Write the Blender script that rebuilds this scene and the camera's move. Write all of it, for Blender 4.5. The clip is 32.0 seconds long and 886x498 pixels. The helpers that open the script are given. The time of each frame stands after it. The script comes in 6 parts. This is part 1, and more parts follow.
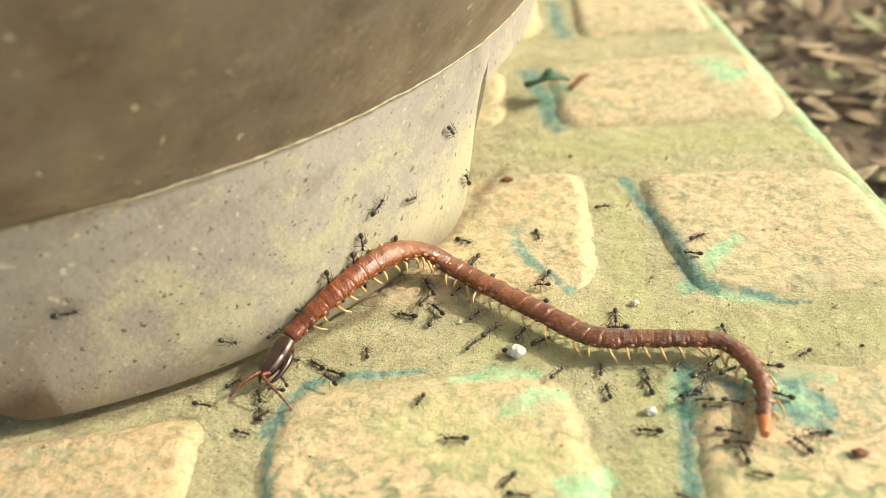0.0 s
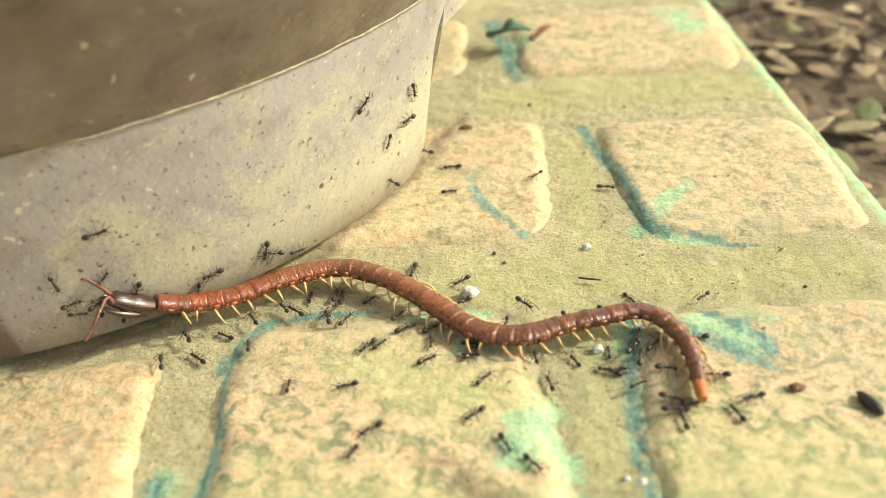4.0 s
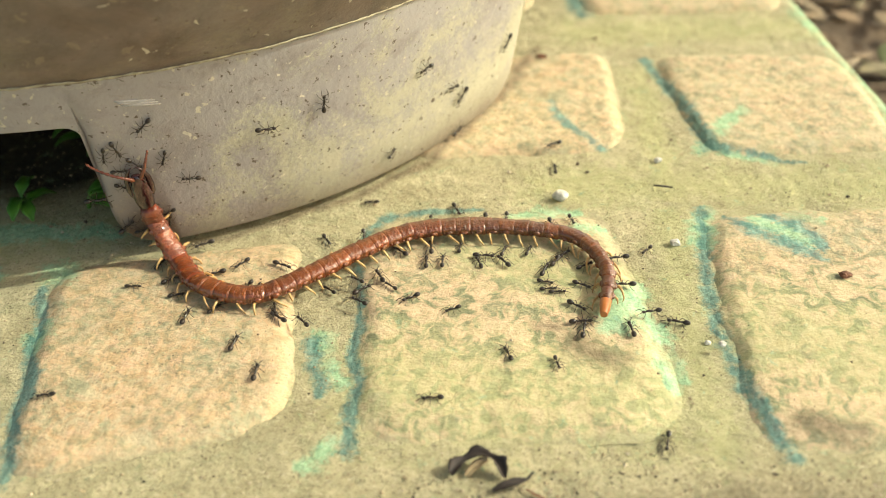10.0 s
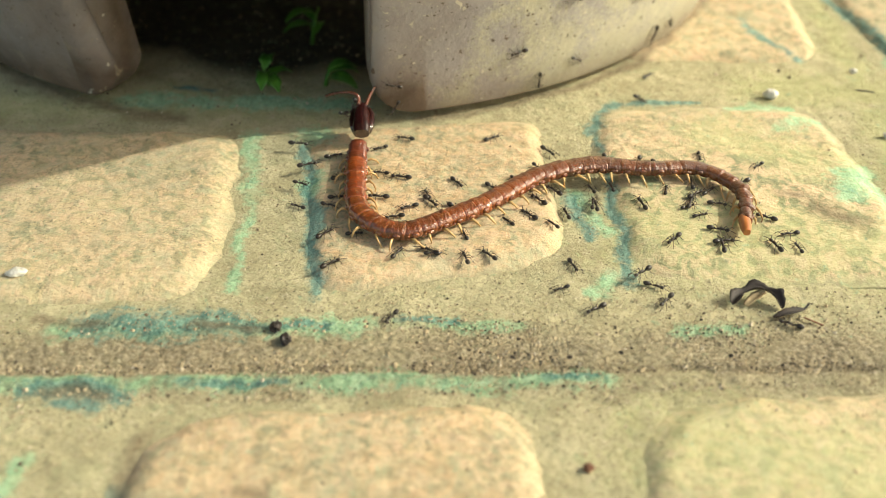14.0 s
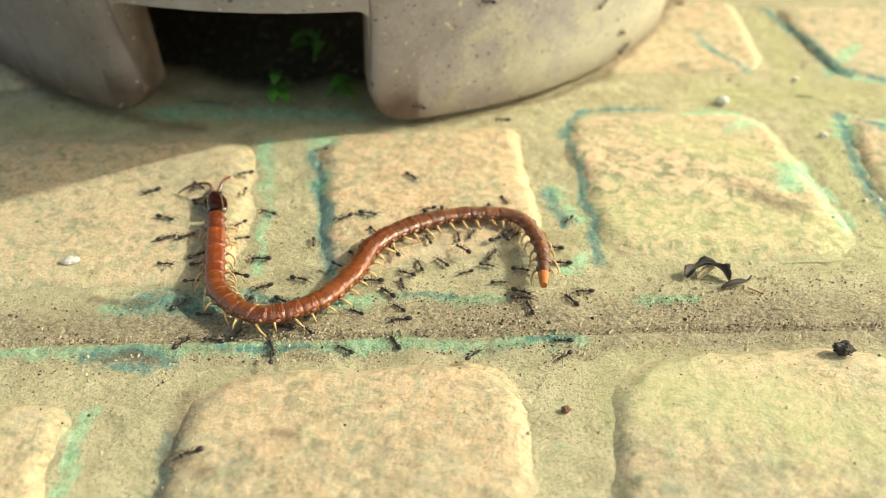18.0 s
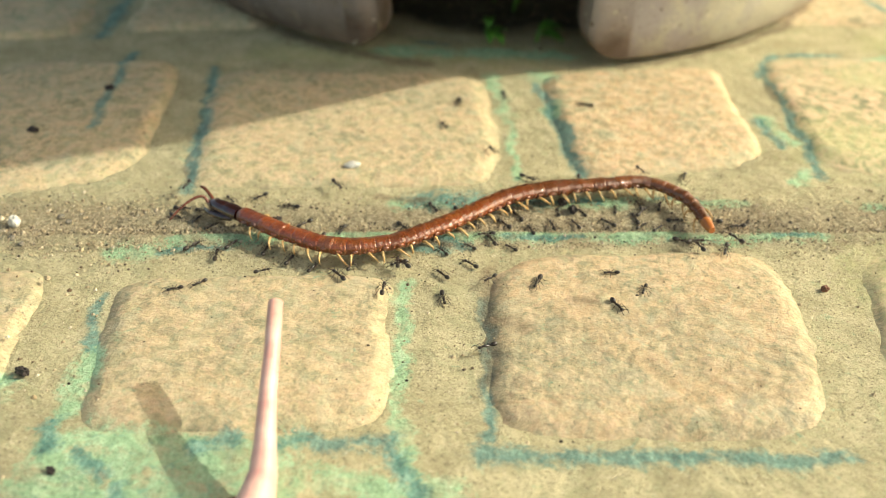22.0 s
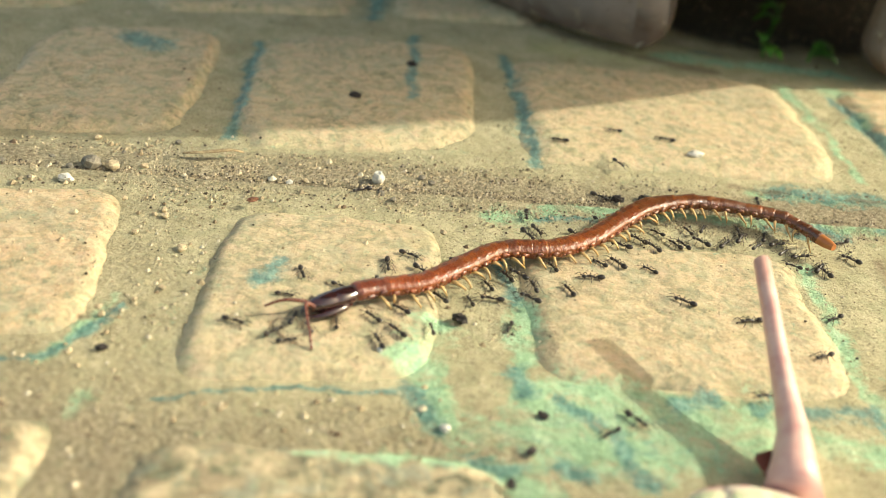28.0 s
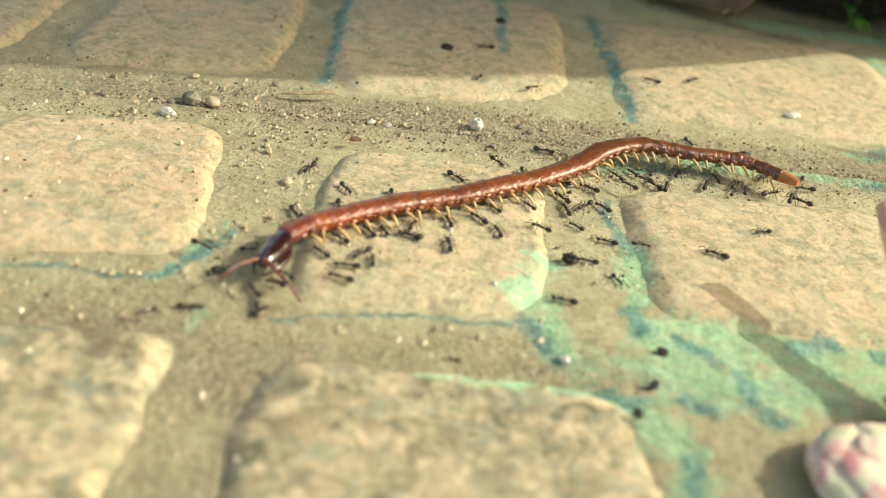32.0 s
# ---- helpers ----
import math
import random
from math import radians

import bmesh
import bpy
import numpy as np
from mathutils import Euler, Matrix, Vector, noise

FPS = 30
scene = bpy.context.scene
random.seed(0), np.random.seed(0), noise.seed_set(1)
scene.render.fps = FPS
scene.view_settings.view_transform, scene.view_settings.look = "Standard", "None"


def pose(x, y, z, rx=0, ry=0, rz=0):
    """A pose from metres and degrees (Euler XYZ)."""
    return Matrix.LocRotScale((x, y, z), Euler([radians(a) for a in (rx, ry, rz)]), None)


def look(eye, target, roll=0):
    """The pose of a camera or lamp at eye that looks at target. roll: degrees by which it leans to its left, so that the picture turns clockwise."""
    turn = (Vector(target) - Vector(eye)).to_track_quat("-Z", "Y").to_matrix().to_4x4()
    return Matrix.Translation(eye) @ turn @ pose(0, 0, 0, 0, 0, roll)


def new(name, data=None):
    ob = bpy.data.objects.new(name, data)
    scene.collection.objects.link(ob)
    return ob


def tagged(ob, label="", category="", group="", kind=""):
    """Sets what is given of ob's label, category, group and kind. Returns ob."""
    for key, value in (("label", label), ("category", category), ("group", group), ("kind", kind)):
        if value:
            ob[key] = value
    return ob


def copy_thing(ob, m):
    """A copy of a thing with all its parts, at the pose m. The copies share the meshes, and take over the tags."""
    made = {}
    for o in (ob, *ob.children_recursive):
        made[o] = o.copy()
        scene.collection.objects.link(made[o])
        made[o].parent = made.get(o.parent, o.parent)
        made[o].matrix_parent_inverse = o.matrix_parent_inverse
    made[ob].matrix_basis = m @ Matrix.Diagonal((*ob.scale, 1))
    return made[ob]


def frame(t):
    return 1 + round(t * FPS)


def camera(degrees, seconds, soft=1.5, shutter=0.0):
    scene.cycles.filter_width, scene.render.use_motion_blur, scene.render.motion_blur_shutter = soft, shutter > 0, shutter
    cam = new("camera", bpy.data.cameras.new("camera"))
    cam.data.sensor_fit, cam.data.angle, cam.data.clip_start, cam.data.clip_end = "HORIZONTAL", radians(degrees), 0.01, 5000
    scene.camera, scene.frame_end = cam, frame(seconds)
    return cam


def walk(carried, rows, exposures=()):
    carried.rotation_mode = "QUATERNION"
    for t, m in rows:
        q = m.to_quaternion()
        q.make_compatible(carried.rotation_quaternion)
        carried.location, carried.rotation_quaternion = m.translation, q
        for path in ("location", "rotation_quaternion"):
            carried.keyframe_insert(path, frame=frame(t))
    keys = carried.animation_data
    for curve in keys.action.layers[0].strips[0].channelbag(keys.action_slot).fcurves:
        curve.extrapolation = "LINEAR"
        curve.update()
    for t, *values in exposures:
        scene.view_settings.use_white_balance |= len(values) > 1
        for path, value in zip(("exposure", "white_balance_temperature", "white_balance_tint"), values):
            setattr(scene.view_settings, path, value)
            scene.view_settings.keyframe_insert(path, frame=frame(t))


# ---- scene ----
cm = 0.01

# ---- camera ----
PATH = [
    (0, (8.138, -0.103, 11.525), (7.086, 8.263, 6.148), -5.77),
    (0.5, (8.072, -0.145, 11.356), (7.045, 8.230, 5.988), -5.46),
    (1, (8.247, -0.170, 11.386), (7.167, 8.164, 5.967), -5.94),
    (1.5, (8.504, -0.193, 11.172), (7.430, 8.079, 5.656), -6.02),
    (2, (8.504, -0.204, 11.002), (7.491, 8.038, 5.430), -5.54),
    (2.5, (8.700, -0.496, 11.285), (7.739, 7.710, 5.652), -5.38),
    (4.5, (8.555, -0.557, 11.413), (7.683, 7.618, 5.720), -5.10),
    (5, (8.425, -0.825, 11.570), (7.544, 7.327, 5.846), -5.19),
    (5.5, (8.143, -1.078, 11.906), (7.279, 7.045, 6.139), -4.99),
    (6, (8.129, -1.404, 11.719), (7.276, 6.701, 5.924), -4.63),
    (6.5, (7.845, -1.919, 12.220), (7.096, 6.146, 6.356), -3.83),
    (7, (7.928, -2.450, 11.843), (7.298, 5.597, 5.939), -3.16),
    (7.5, (7.678, -3.069, 12.228), (7.095, 4.944, 6.274), -2.84),
    (8, (6.701, -3.526, 12.608), (6.101, 4.444, 6.598), -2.82),
    (8.5, (6.457, -3.713, 12.725), (5.838, 4.231, 6.683), -2.76),
    (9, (6.379, -3.683, 12.729), (5.733, 4.245, 6.669), -2.97),
    (9.5, (6.425, -3.759, 12.605), (5.761, 4.162, 6.537), -3.09),
    (10, (6.473, -3.698, 12.616), (5.799, 4.213, 6.536), -2.98),
    (10.5, (6.071, -3.954, 12.684), (5.370, 3.954, 6.604), -2.53),
    (11, (4.653, -5.610, 12.519), (3.950, 2.312, 6.457), -1.72),
    (11.5, (3.664, -6.268, 12.049), (2.970, 1.675, 6.013), -1.25),
    (12, (3.546, -6.626, 12.088), (2.838, 1.319, 6.057), -0.83),
    (12.5, (2.669, -6.960, 12.108), (2.005, 1.002, 6.094), -0.18),
    (13, (2.603, -7.054, 11.688), (1.933, 0.954, 5.737), -0.05),
    (13.5, (1.949, -6.758, 11.265), (1.389, 1.262, 5.317), 0.25),
    (15.5, (1.283, -8.497, 11.953), (0.875, -0.480, 5.988), 1.28),
    (16, (1.603, -8.623, 12.399), (1.308, -0.609, 6.425), 1.72),
    (16.5, (1.909, -8.851, 12.497), (1.617, -0.821, 6.544), 1.61),
    (17, (1.435, -8.819, 11.919), (1.180, -0.753, 6.014), 1.52),
    (17.5, (2.117, -9.038, 11.701), (1.794, -0.933, 5.851), 0.97),
    (18, (1.420, -9.787, 12.569), (1.096, -1.661, 6.751), 0.48),
    (18.5, (0.744, -9.988, 13.258), (0.362, -1.849, 7.461), -0.05),
    (19, (0.664, -10.796, 13.522), (0.298, -2.620, 7.776), 0.05),
    (19.5, (0.418, -11.281, 13.187), (0.039, -3.094, 7.457), 0.18),
    (20, (0.695, -11.357, 13.783), (0.236, -3.208, 8.006), -0.27),
    (20.5, (0.940, -11.758, 13.822), (0.417, -3.636, 8.010), -0.60),
    (21, (-0.234, -12.726, 13.440), (-0.795, -4.616, 7.618), -0.32),
    (21.5, (-1.801, -13.405, 12.248), (-2.355, -5.266, 6.464), -0.04),
    (22, (-3.379, -13.425, 12.157), (-3.828, -5.240, 6.429), 1.11),
    (22.5, (-6.186, -14.372, 11.779), (-6.417, -6.087, 6.184), 2.99),
    (23, (-9.011, -14.040, 12.354), (-9.005, -5.664, 6.892), 5.19),
    (23.5, (-9.625, -13.232, 11.510), (-9.526, -4.791, 6.148), 6.12),
    (24, (-10.646, -13.462, 11.263), (-10.352, -4.991, 5.956), 7.18),
    (24.5, (-11.217, -13.291, 10.672), (-10.879, -4.759, 5.466), 7.63),
    (26.5, (-12.026, -13.411, 9.848), (-11.751, -4.826, 4.728), 7.78),
    (27, (-13.055, -13.007, 9.593), (-12.918, -4.356, 4.579), 7.02),
    (27.5, (-11.980, -12.923, 9.487), (-12.025, -4.299, 4.426), 6.58),
    (28, (-11.376, -14.366, 9.721), (-11.488, -5.799, 4.564), 6.76),
    (28.5, (-12.461, -14.845, 9.119), (-12.648, -6.264, 3.989), 6.95),
    (29, (-12.312, -14.969, 9.173), (-12.495, -6.400, 4.022), 7.30),
    (29.5, (-11.904, -14.646, 9.211), (-12.092, -6.103, 4.016), 7.32),
    (30, (-12.282, -14.781, 8.721), (-12.526, -6.237, 3.531), 7.11),
    (30.5, (-12.713, -14.874, 8.657), (-12.987, -6.338, 3.455), 7.33),
    (31, (-12.702, -14.831, 8.648), (-12.963, -6.292, 3.451), 7.64),
    (31.5, (-12.664, -14.801, 8.612), (-12.952, -6.265, 3.412), 7.72),
    (32, (-12.596, -14.847, 8.654), (-12.929, -6.306, 3.463), 7.91),
]
cam = camera(44.52, 32.0, soft=0.75)
cam.data.dof.use_dof = True
cam.data.dof.focus_distance = 19.6 * cm
cam.data.dof.aperture_fstop = 15.0
walk(cam, [(t, look([v * cm for v in eye], [v * cm for v in aim], lean)) for t, eye, aim, lean in PATH],
     exposures=[(0, 0.91, 6450, -1), (5, 0.86, 6400, -1), (9, 0.83, 6450, -1), (13, 0.83, 6450, -1), (18, 0.91, 6350, -2), (22, 0.90, 6600, 0), (24, 1.06, 6800, 1), (32, 0.98, 6500, -1)])

# ---- sky and sun ----
SUN = Vector((1.40, 0.21, 1.0)).normalized()
world = bpy.data.worlds.new("world")
scene.world = world
world.use_nodes = True
wn = world.node_tree.nodes
sky = wn.new("ShaderNodeTexSky")
sky.sky_type, sky.sun_disc = "NISHITA", False
sky.dust_density, sky.ozone_density = 3.5, 0.0
sky.sun_elevation = math.asin(SUN.z)
sky.sun_rotation = math.atan2(SUN.x, SUN.y)
haze = wn.new("ShaderNodeMix")
haze.data_type, haze.blend_type = "RGBA", "MULTIPLY"
haze.inputs[0].default_value, haze.inputs[7].default_value = 1.0, (1.0, 0.90, 0.78, 1.0)
world.node_tree.links.new(sky.outputs[0], haze.inputs[6])
world.node_tree.links.new(haze.outputs[2], wn["Background"].inputs[0])
wn["Background"].inputs[1].default_value = 0.15
sun = new("sun", bpy.data.lights.new("sun", "SUN"))
sun.data.energy, sun.data.angle, sun.data.color = 2.2, radians(0.9), (1.0, 0.965, 0.87)
sun.matrix_world = look(SUN * 2, (0, 0, 0))


# ---- materials ----
class Mat:
    """A node material with short hands for its usual nodes."""

    def __init__(self, name, rough=0.6, metallic=0.0):
        self.m = bpy.data.materials.new(name)
        self.m.use_nodes = True
        self.t = self.m.node_tree
        self.b = self.t.nodes["Principled BSDF"]
        self.b.inputs["Roughness"].default_value = rough
        self.b.inputs["Metallic"].default_value = metallic
        self.co = self.t.nodes.new("ShaderNodeTexCoord").outputs["Object"]

    def put(self, value, socket):
        if isinstance(value, bpy.types.NodeSocket):
            self.t.links.new(value, socket)
        elif isinstance(value, (tuple, list)):
            socket.default_value = (*value, 1.0) if len(value) == 3 and len(socket.default_value) == 4 else value
        else:
            socket.default_value = value

    def noise(self, scale, detail=4.0, rough=0.55, warp=0.0, vec=None):
        n = self.t.nodes.new("ShaderNodeTexNoise")
        self.put(vec or self.co, n.inputs["Vector"])
        n.inputs["Scale"].default_value, n.inputs["Detail"].default_value = scale, detail
        n.inputs["Roughness"].default_value, n.inputs["Distortion"].default_value = rough, warp
        return n.outputs["Fac"]

    def cells(self, scale, feature="F1"):
        n = self.t.nodes.new("ShaderNodeTexVoronoi")
        n.feature = feature
        self.put(self.co, n.inputs["Vector"])
        n.inputs["Scale"].default_value = scale
        return n.outputs["Distance"]

    def ramp(self, fac, *stops):
        n = self.t.nodes.new("ShaderNodeValToRGB")
        self.put(fac, n.inputs[0])
        while len(n.color_ramp.elements) < len(stops):
            n.color_ramp.elements.new(0.5)
        for e, (at, col) in zip(n.color_ramp.elements, stops):
            e.position = at
            e.color = (*col, 1.0) if isinstance(col, (tuple, list)) else (col, col, col, 1.0)
        return n.outputs["Color"]

    def mix(self, fac, a, b, blend="MIX"):
        n = self.t.nodes.new("ShaderNodeMix")
        n.data_type, n.blend_type = "RGBA", blend
        self.put(fac, n.inputs[0])
        self.put(a, n.inputs[6])
        self.put(b, n.inputs[7])
        return n.outputs[2]

    def math(self, op, a, b=0.0):
        n = self.t.nodes.new("ShaderNodeMath")
        n.operation, n.use_clamp = op, op in ("MULTIPLY_ADD",)
        self.put(a, n.inputs[0])
        self.put(b, n.inputs[1])
        return n.outputs[0]

    def attr(self, name):
        n = self.t.nodes.new("ShaderNodeAttribute")
        n.attribute_name = name
        return n.outputs["Fac"]

    def random(self):
        return self.t.nodes.new("ShaderNodeObjectInfo").outputs["Random"]

    def bump(self, height, strength=0.5, distance=0.0005, before=None):
        n = self.t.nodes.new("ShaderNodeBump")
        n.inputs["Strength"].default_value, n.inputs["Distance"].default_value = strength, distance
        self.put(height, n.inputs["Height"])
        if before:
            self.put(before, n.inputs["Normal"])
        self.put(n.outputs[0], self.b.inputs["Normal"])
        return n.outputs[0]

    def done(self, colour, rough=None):
        self.put(colour, self.b.inputs["Base Color"])
        if rough is not None:
            self.put(rough, self.b.inputs["Roughness"])
        return self.m


def painted_over(k, colour):
    """Worn green and teal paint, where the surface still carries it, over a base colour."""
    worn = k.math("MULTIPLY", k.math("SUBTRACT", k.noise(1100, 6, 0.72), 0.5), 1.2)
    wide = k.math("MULTIPLY", k.math("SUBTRACT", k.noise(260, 5, 0.62, 0.8), 0.5), 1.7)
    breakup = k.math("ADD", worn, wide)
    bare = k.ramp(k.noise(85, 6, 0.68, 0.7), (0.37, 0.25), (0.51, 1.0))
    leaf = k.math("MULTIPLY", k.ramp(k.math("ADD", k.attr("leaf"), breakup), (0.26, 0.0), (0.72, 1.0)), bare)
    teal = k.ramp(k.math("ADD", k.attr("teal"), breakup), (0.26, 0.0), (0.80, 1.0))
    moss = k.ramp(k.math("ADD", k.attr("moss"), breakup), (0.15, 0.0), (0.85, 1.0))
    tone = k.noise(480, 6, 0.7, 0.5)
    streak = k.t.nodes.new("ShaderNodeMapping")
    k.put(k.co, streak.inputs["Vector"])
    streak.inputs["Rotation"].default_value = (0, 0, 0.6)
    streak.inputs["Scale"].default_value = (1.0, 0.28, 1.0)
    brush = k.noise(900, 4, 0.65, 0.4, streak.outputs[0])
    out = k.mix(k.math("MULTIPLY", moss, 0.55), colour, k.ramp(tone, (0.3, (0.36, 0.37, 0.15)), (0.7, (0.56, 0.55, 0.27))))
    mint = k.ramp(k.math("ADD", k.math("MULTIPLY", tone, 0.6), k.math("MULTIPLY", brush, 0.4)), (0.36, (0.22, 0.37, 0.205)), (0.5, (0.36, 0.565, 0.325)), (0.64, (0.54, 0.70, 0.45)))
    mint = k.mix(k.ramp(k.noise(310, 4, 0.65, 0.8), (0.57, 0.0), (0.68, 0.5)), mint, (0.14, 0.34, 0.27))
    out = k.mix(k.math("MULTIPLY", leaf, 0.90), out, mint)
    deep = k.ramp(k.math("ADD", k.math("MULTIPLY", tone, 0.5), k.math("MULTIPLY", brush, 0.5)), (0.37, (0.045, 0.125, 0.125)), (0.5, (0.10, 0.245, 0.215)), (0.63, (0.26, 0.45, 0.36)))
    out = k.mix(k.math("MULTIPLY", teal, 0.80), out, deep)
    # smudges of earth, and the contact shadow painted round the pot's foot
    soil = k.ramp(k.math("ADD", k.attr("soil"), k.math("MULTIPLY", breakup, 0.7)), (0.20, 0.0), (0.95, 0.75))
    out = k.mix(soil, out, k.ramp(tone, (0.3, (0.12, 0.085, 0.05)), (0.7, (0.25, 0.185, 0.11))))
    chip = k.ramp(k.noise(2100, 3, 0.6), (0.35, 0.45), (0.43, 0.0))
    return k.mix(k.math("MULTIPLY", chip, k.math("MAXIMUM", leaf, teal)), out, (0.14, 0.14, 0.09))


def stone_material():
    k = Mat("painted_stone", 0.75)
    k.b.inputs["Specular IOR Level"].default_value = 0.35
    broad = k.noise(70, 3, 0.6, 0.5)
    base = k.ramp(broad, (0.32, (0.60, 0.43, 0.245)), (0.48, (0.61, 0.50, 0.285)), (0.64, (0.55, 0.50, 0.28)))
    base = k.mix(k.ramp(k.random(), (0.0, 0.0), (1.0, 0.25)), base, (0.61, 0.44, 0.25))
    base = k.mix(k.attr("warm"), base, (0.62, 0.40, 0.215))
    # peach and cream dabs over an olive ground, a few millimetres across
    base = k.mix(k.ramp(k.noise(430, 5, 0.66, 0.7), (0.46, 0.0), (0.60, 0.65)), base, (0.70, 0.575, 0.355))
    base = k.mix(k.ramp(k.noise(330, 4, 0.62, 0.9), (0.52, 0.0), (0.64, 0.55)), base, (0.64, 0.42, 0.29))
    olive = k.ramp(k.noise(520, 6, 0.70, 0.9), (0.475, 0.0), (0.585, 1.0))
    base = k.mix(k.math("MULTIPLY", olive, k.ramp(k.noise(62, 5, 0.6, 0.6), (0.38, 0.12), (0.58, 1.0))), base, (0.27, 0.245, 0.14))
    green = k.ramp(k.noise(150, 6, 0.7, 0.9), (0.51, 0.0), (0.62, 0.65))
    base = k.mix(green, base, (0.43, 0.44, 0.28))
    grain = k.ramp(k.noise(1350, 5, 0.75, 0.6), (0.36, 1.0), (0.46, 0.0))
    where = k.ramp(k.noise(75, 5, 0.62, 0.5), (0.40, 0.15), (0.60, 1.0))
    base = k.mix(k.math("MULTIPLY", grain, where), base, (0.20, 0.17, 0.11))
    specks = k.ramp(k.noise(1700, 3, 0.6, 0.5), (0.31, 1.0), (0.36, 0.0))
    base = k.mix(specks, base, (0.09, 0.07, 0.05))
    pits = k.ramp(k.noise(760, 4, 0.6, 0.8), (0.32, 0.85), (0.39, 0.0))
    base = k.mix(k.math("MULTIPLY", pits, where), base, (0.16, 0.14, 0.09))
    grey = k.ramp(k.noise(58, 5, 0.65, 0.8), (0.47, 0.0), (0.64, 0.75))
    base = k.mix(k.math("MULTIPLY", grey, k.ramp(k.noise(380, 6, 0.72, 0.6), (0.40, 0.15), (0.60, 1.0))), base, (0.34, 0.345, 0.225))
    patch = k.ramp(k.noise(300, 4, 0.62, 1.0), (0.40, (0.20, 0.21, 0.115)), (0.46, (0.36, 0.335, 0.185)), (0.51, (0.56, 0.405, 0.245)), (0.60, (0.65, 0.505, 0.31)))
    base = k.mix(k.math("MULTIPLY", k.attr("weather"), k.ramp(k.noise(95, 5, 0.6, 0.6), (0.36, 0.5), (0.56, 1.0))), base, patch)
    # pale rim: worn paint, plus sunlight on the bevels put into the colour
    worn_and_lit = k.math("MULTIPLY", k.attr("edge"), k.ramp(k.noise(260, 3), (0.38, 0.0), (0.7, 0.55)))
    base = k.mix(worn_and_lit, base, k.ramp(k.noise(900, 4), (0.35, (0.60, 0.50, 0.28)), (0.6, (0.74, 0.63, 0.37))))
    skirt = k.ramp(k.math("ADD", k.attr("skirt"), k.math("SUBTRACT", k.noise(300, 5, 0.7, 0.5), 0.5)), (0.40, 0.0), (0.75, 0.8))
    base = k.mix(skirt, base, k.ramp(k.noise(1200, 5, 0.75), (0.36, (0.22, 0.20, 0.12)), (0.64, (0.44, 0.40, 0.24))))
    dirt = k.ramp(k.noise(240, 6, 0.72, 0.7), (0.42, (0.09, 0.085, 0.05)), (0.49, (0.22, 0.20, 0.12)), (0.55, (0.39, 0.32, 0.19)), (0.64, (0.58, 0.46, 0.29)))
    base = k.mix(k.math("MULTIPLY", k.attr("dust"), k.ramp(k.noise(110, 4), (0.3, 0.35), (0.65, 0.95))), base, dirt)
    algae = k.math("MULTIPLY", k.attr("dust"), k.ramp(k.noise(190, 5, 0.7, 0.8), (0.53, 0.0), (0.62, 0.55)))
    base = k.mix(algae, base, (0.25, 0.285, 0.21))
    rough = k.ramp(k.noise(700, 3), (0.3, 0.62), (0.7, 0.9))
    fine = k.bump(k.noise(1500, 6, 0.75), 0.35, 0.0008)
    k.bump(k.noise(330, 5, 0.62), 0.35, 0.0020, fine)
    return k.done(painted_over(k, base), rough)


def mortar_material():
    k = Mat("sandy_mortar", 0.88)
    k.b.inputs["Specular IOR Level"].default_value = 0.25
    base = k.ramp(k.noise(120, 5, 0.62, 0.5), (0.30, (0.36, 0.315, 0.18)), (0.52, (0.475, 0.425, 0.25)), (0.72, (0.585, 0.525, 0.32)))
    sand = k.ramp(k.noise(1200, 5, 0.75, 0.3), (0.36, 1.0), (0.48, 0.0))
    base = k.mix(k.math("MULTIPLY", sand, 0.6), base, (0.23, 0.195, 0.12))
    light = k.ramp(k.noise(1050, 4, 0.7, 0.4), (0.57, 0.0), (0.67, 0.7))
    base = k.mix(light, base, (0.62, 0.56, 0.37))
    lichen = k.ramp(k.noise(160, 6, 0.7, 0.9), (0.52, 0.0), (0.66, 0.5))
    base = k.mix(lichen, base, (0.32, 0.325, 0.18))
    specks = k.ramp(k.noise(2400, 2, 0.5), (0.29, 0.85), (0.36, 0.0))
    base = k.mix(specks, base, (0.13, 0.105, 0.065))
    loose = k.ramp(k.noise(1300, 5, 0.75), (0.37, (0.19, 0.15, 0.09)), (0.49, (0.43, 0.345, 0.215)), (0.62, (0.66, 0.56, 0.38)))
    base = k.mix(k.math("MULTIPLY", k.attr("dust"), 0.85), base, loose)
    # the dark under the pot, painted into the mortar as near-black
    base = k.mix(k.attr("under_pot_shade"), base, k.ramp(k.noise(500, 4), (0.35, (0.012, 0.010, 0.007)), (0.65, (0.04, 0.032, 0.02))))
    fine = k.bump(k.noise(1500, 6, 0.78), 0.6, 0.0010)
    grains = k.bump(k.math("MULTIPLY", k.noise(620, 5, 0.7), k.math("ADD", k.attr("dust"), 0.12)), 0.9, 0.0035, fine)
    k.bump(k.noise(320, 4), 0.4, 0.0014, grains)
    return k.done(painted_over(k, base))


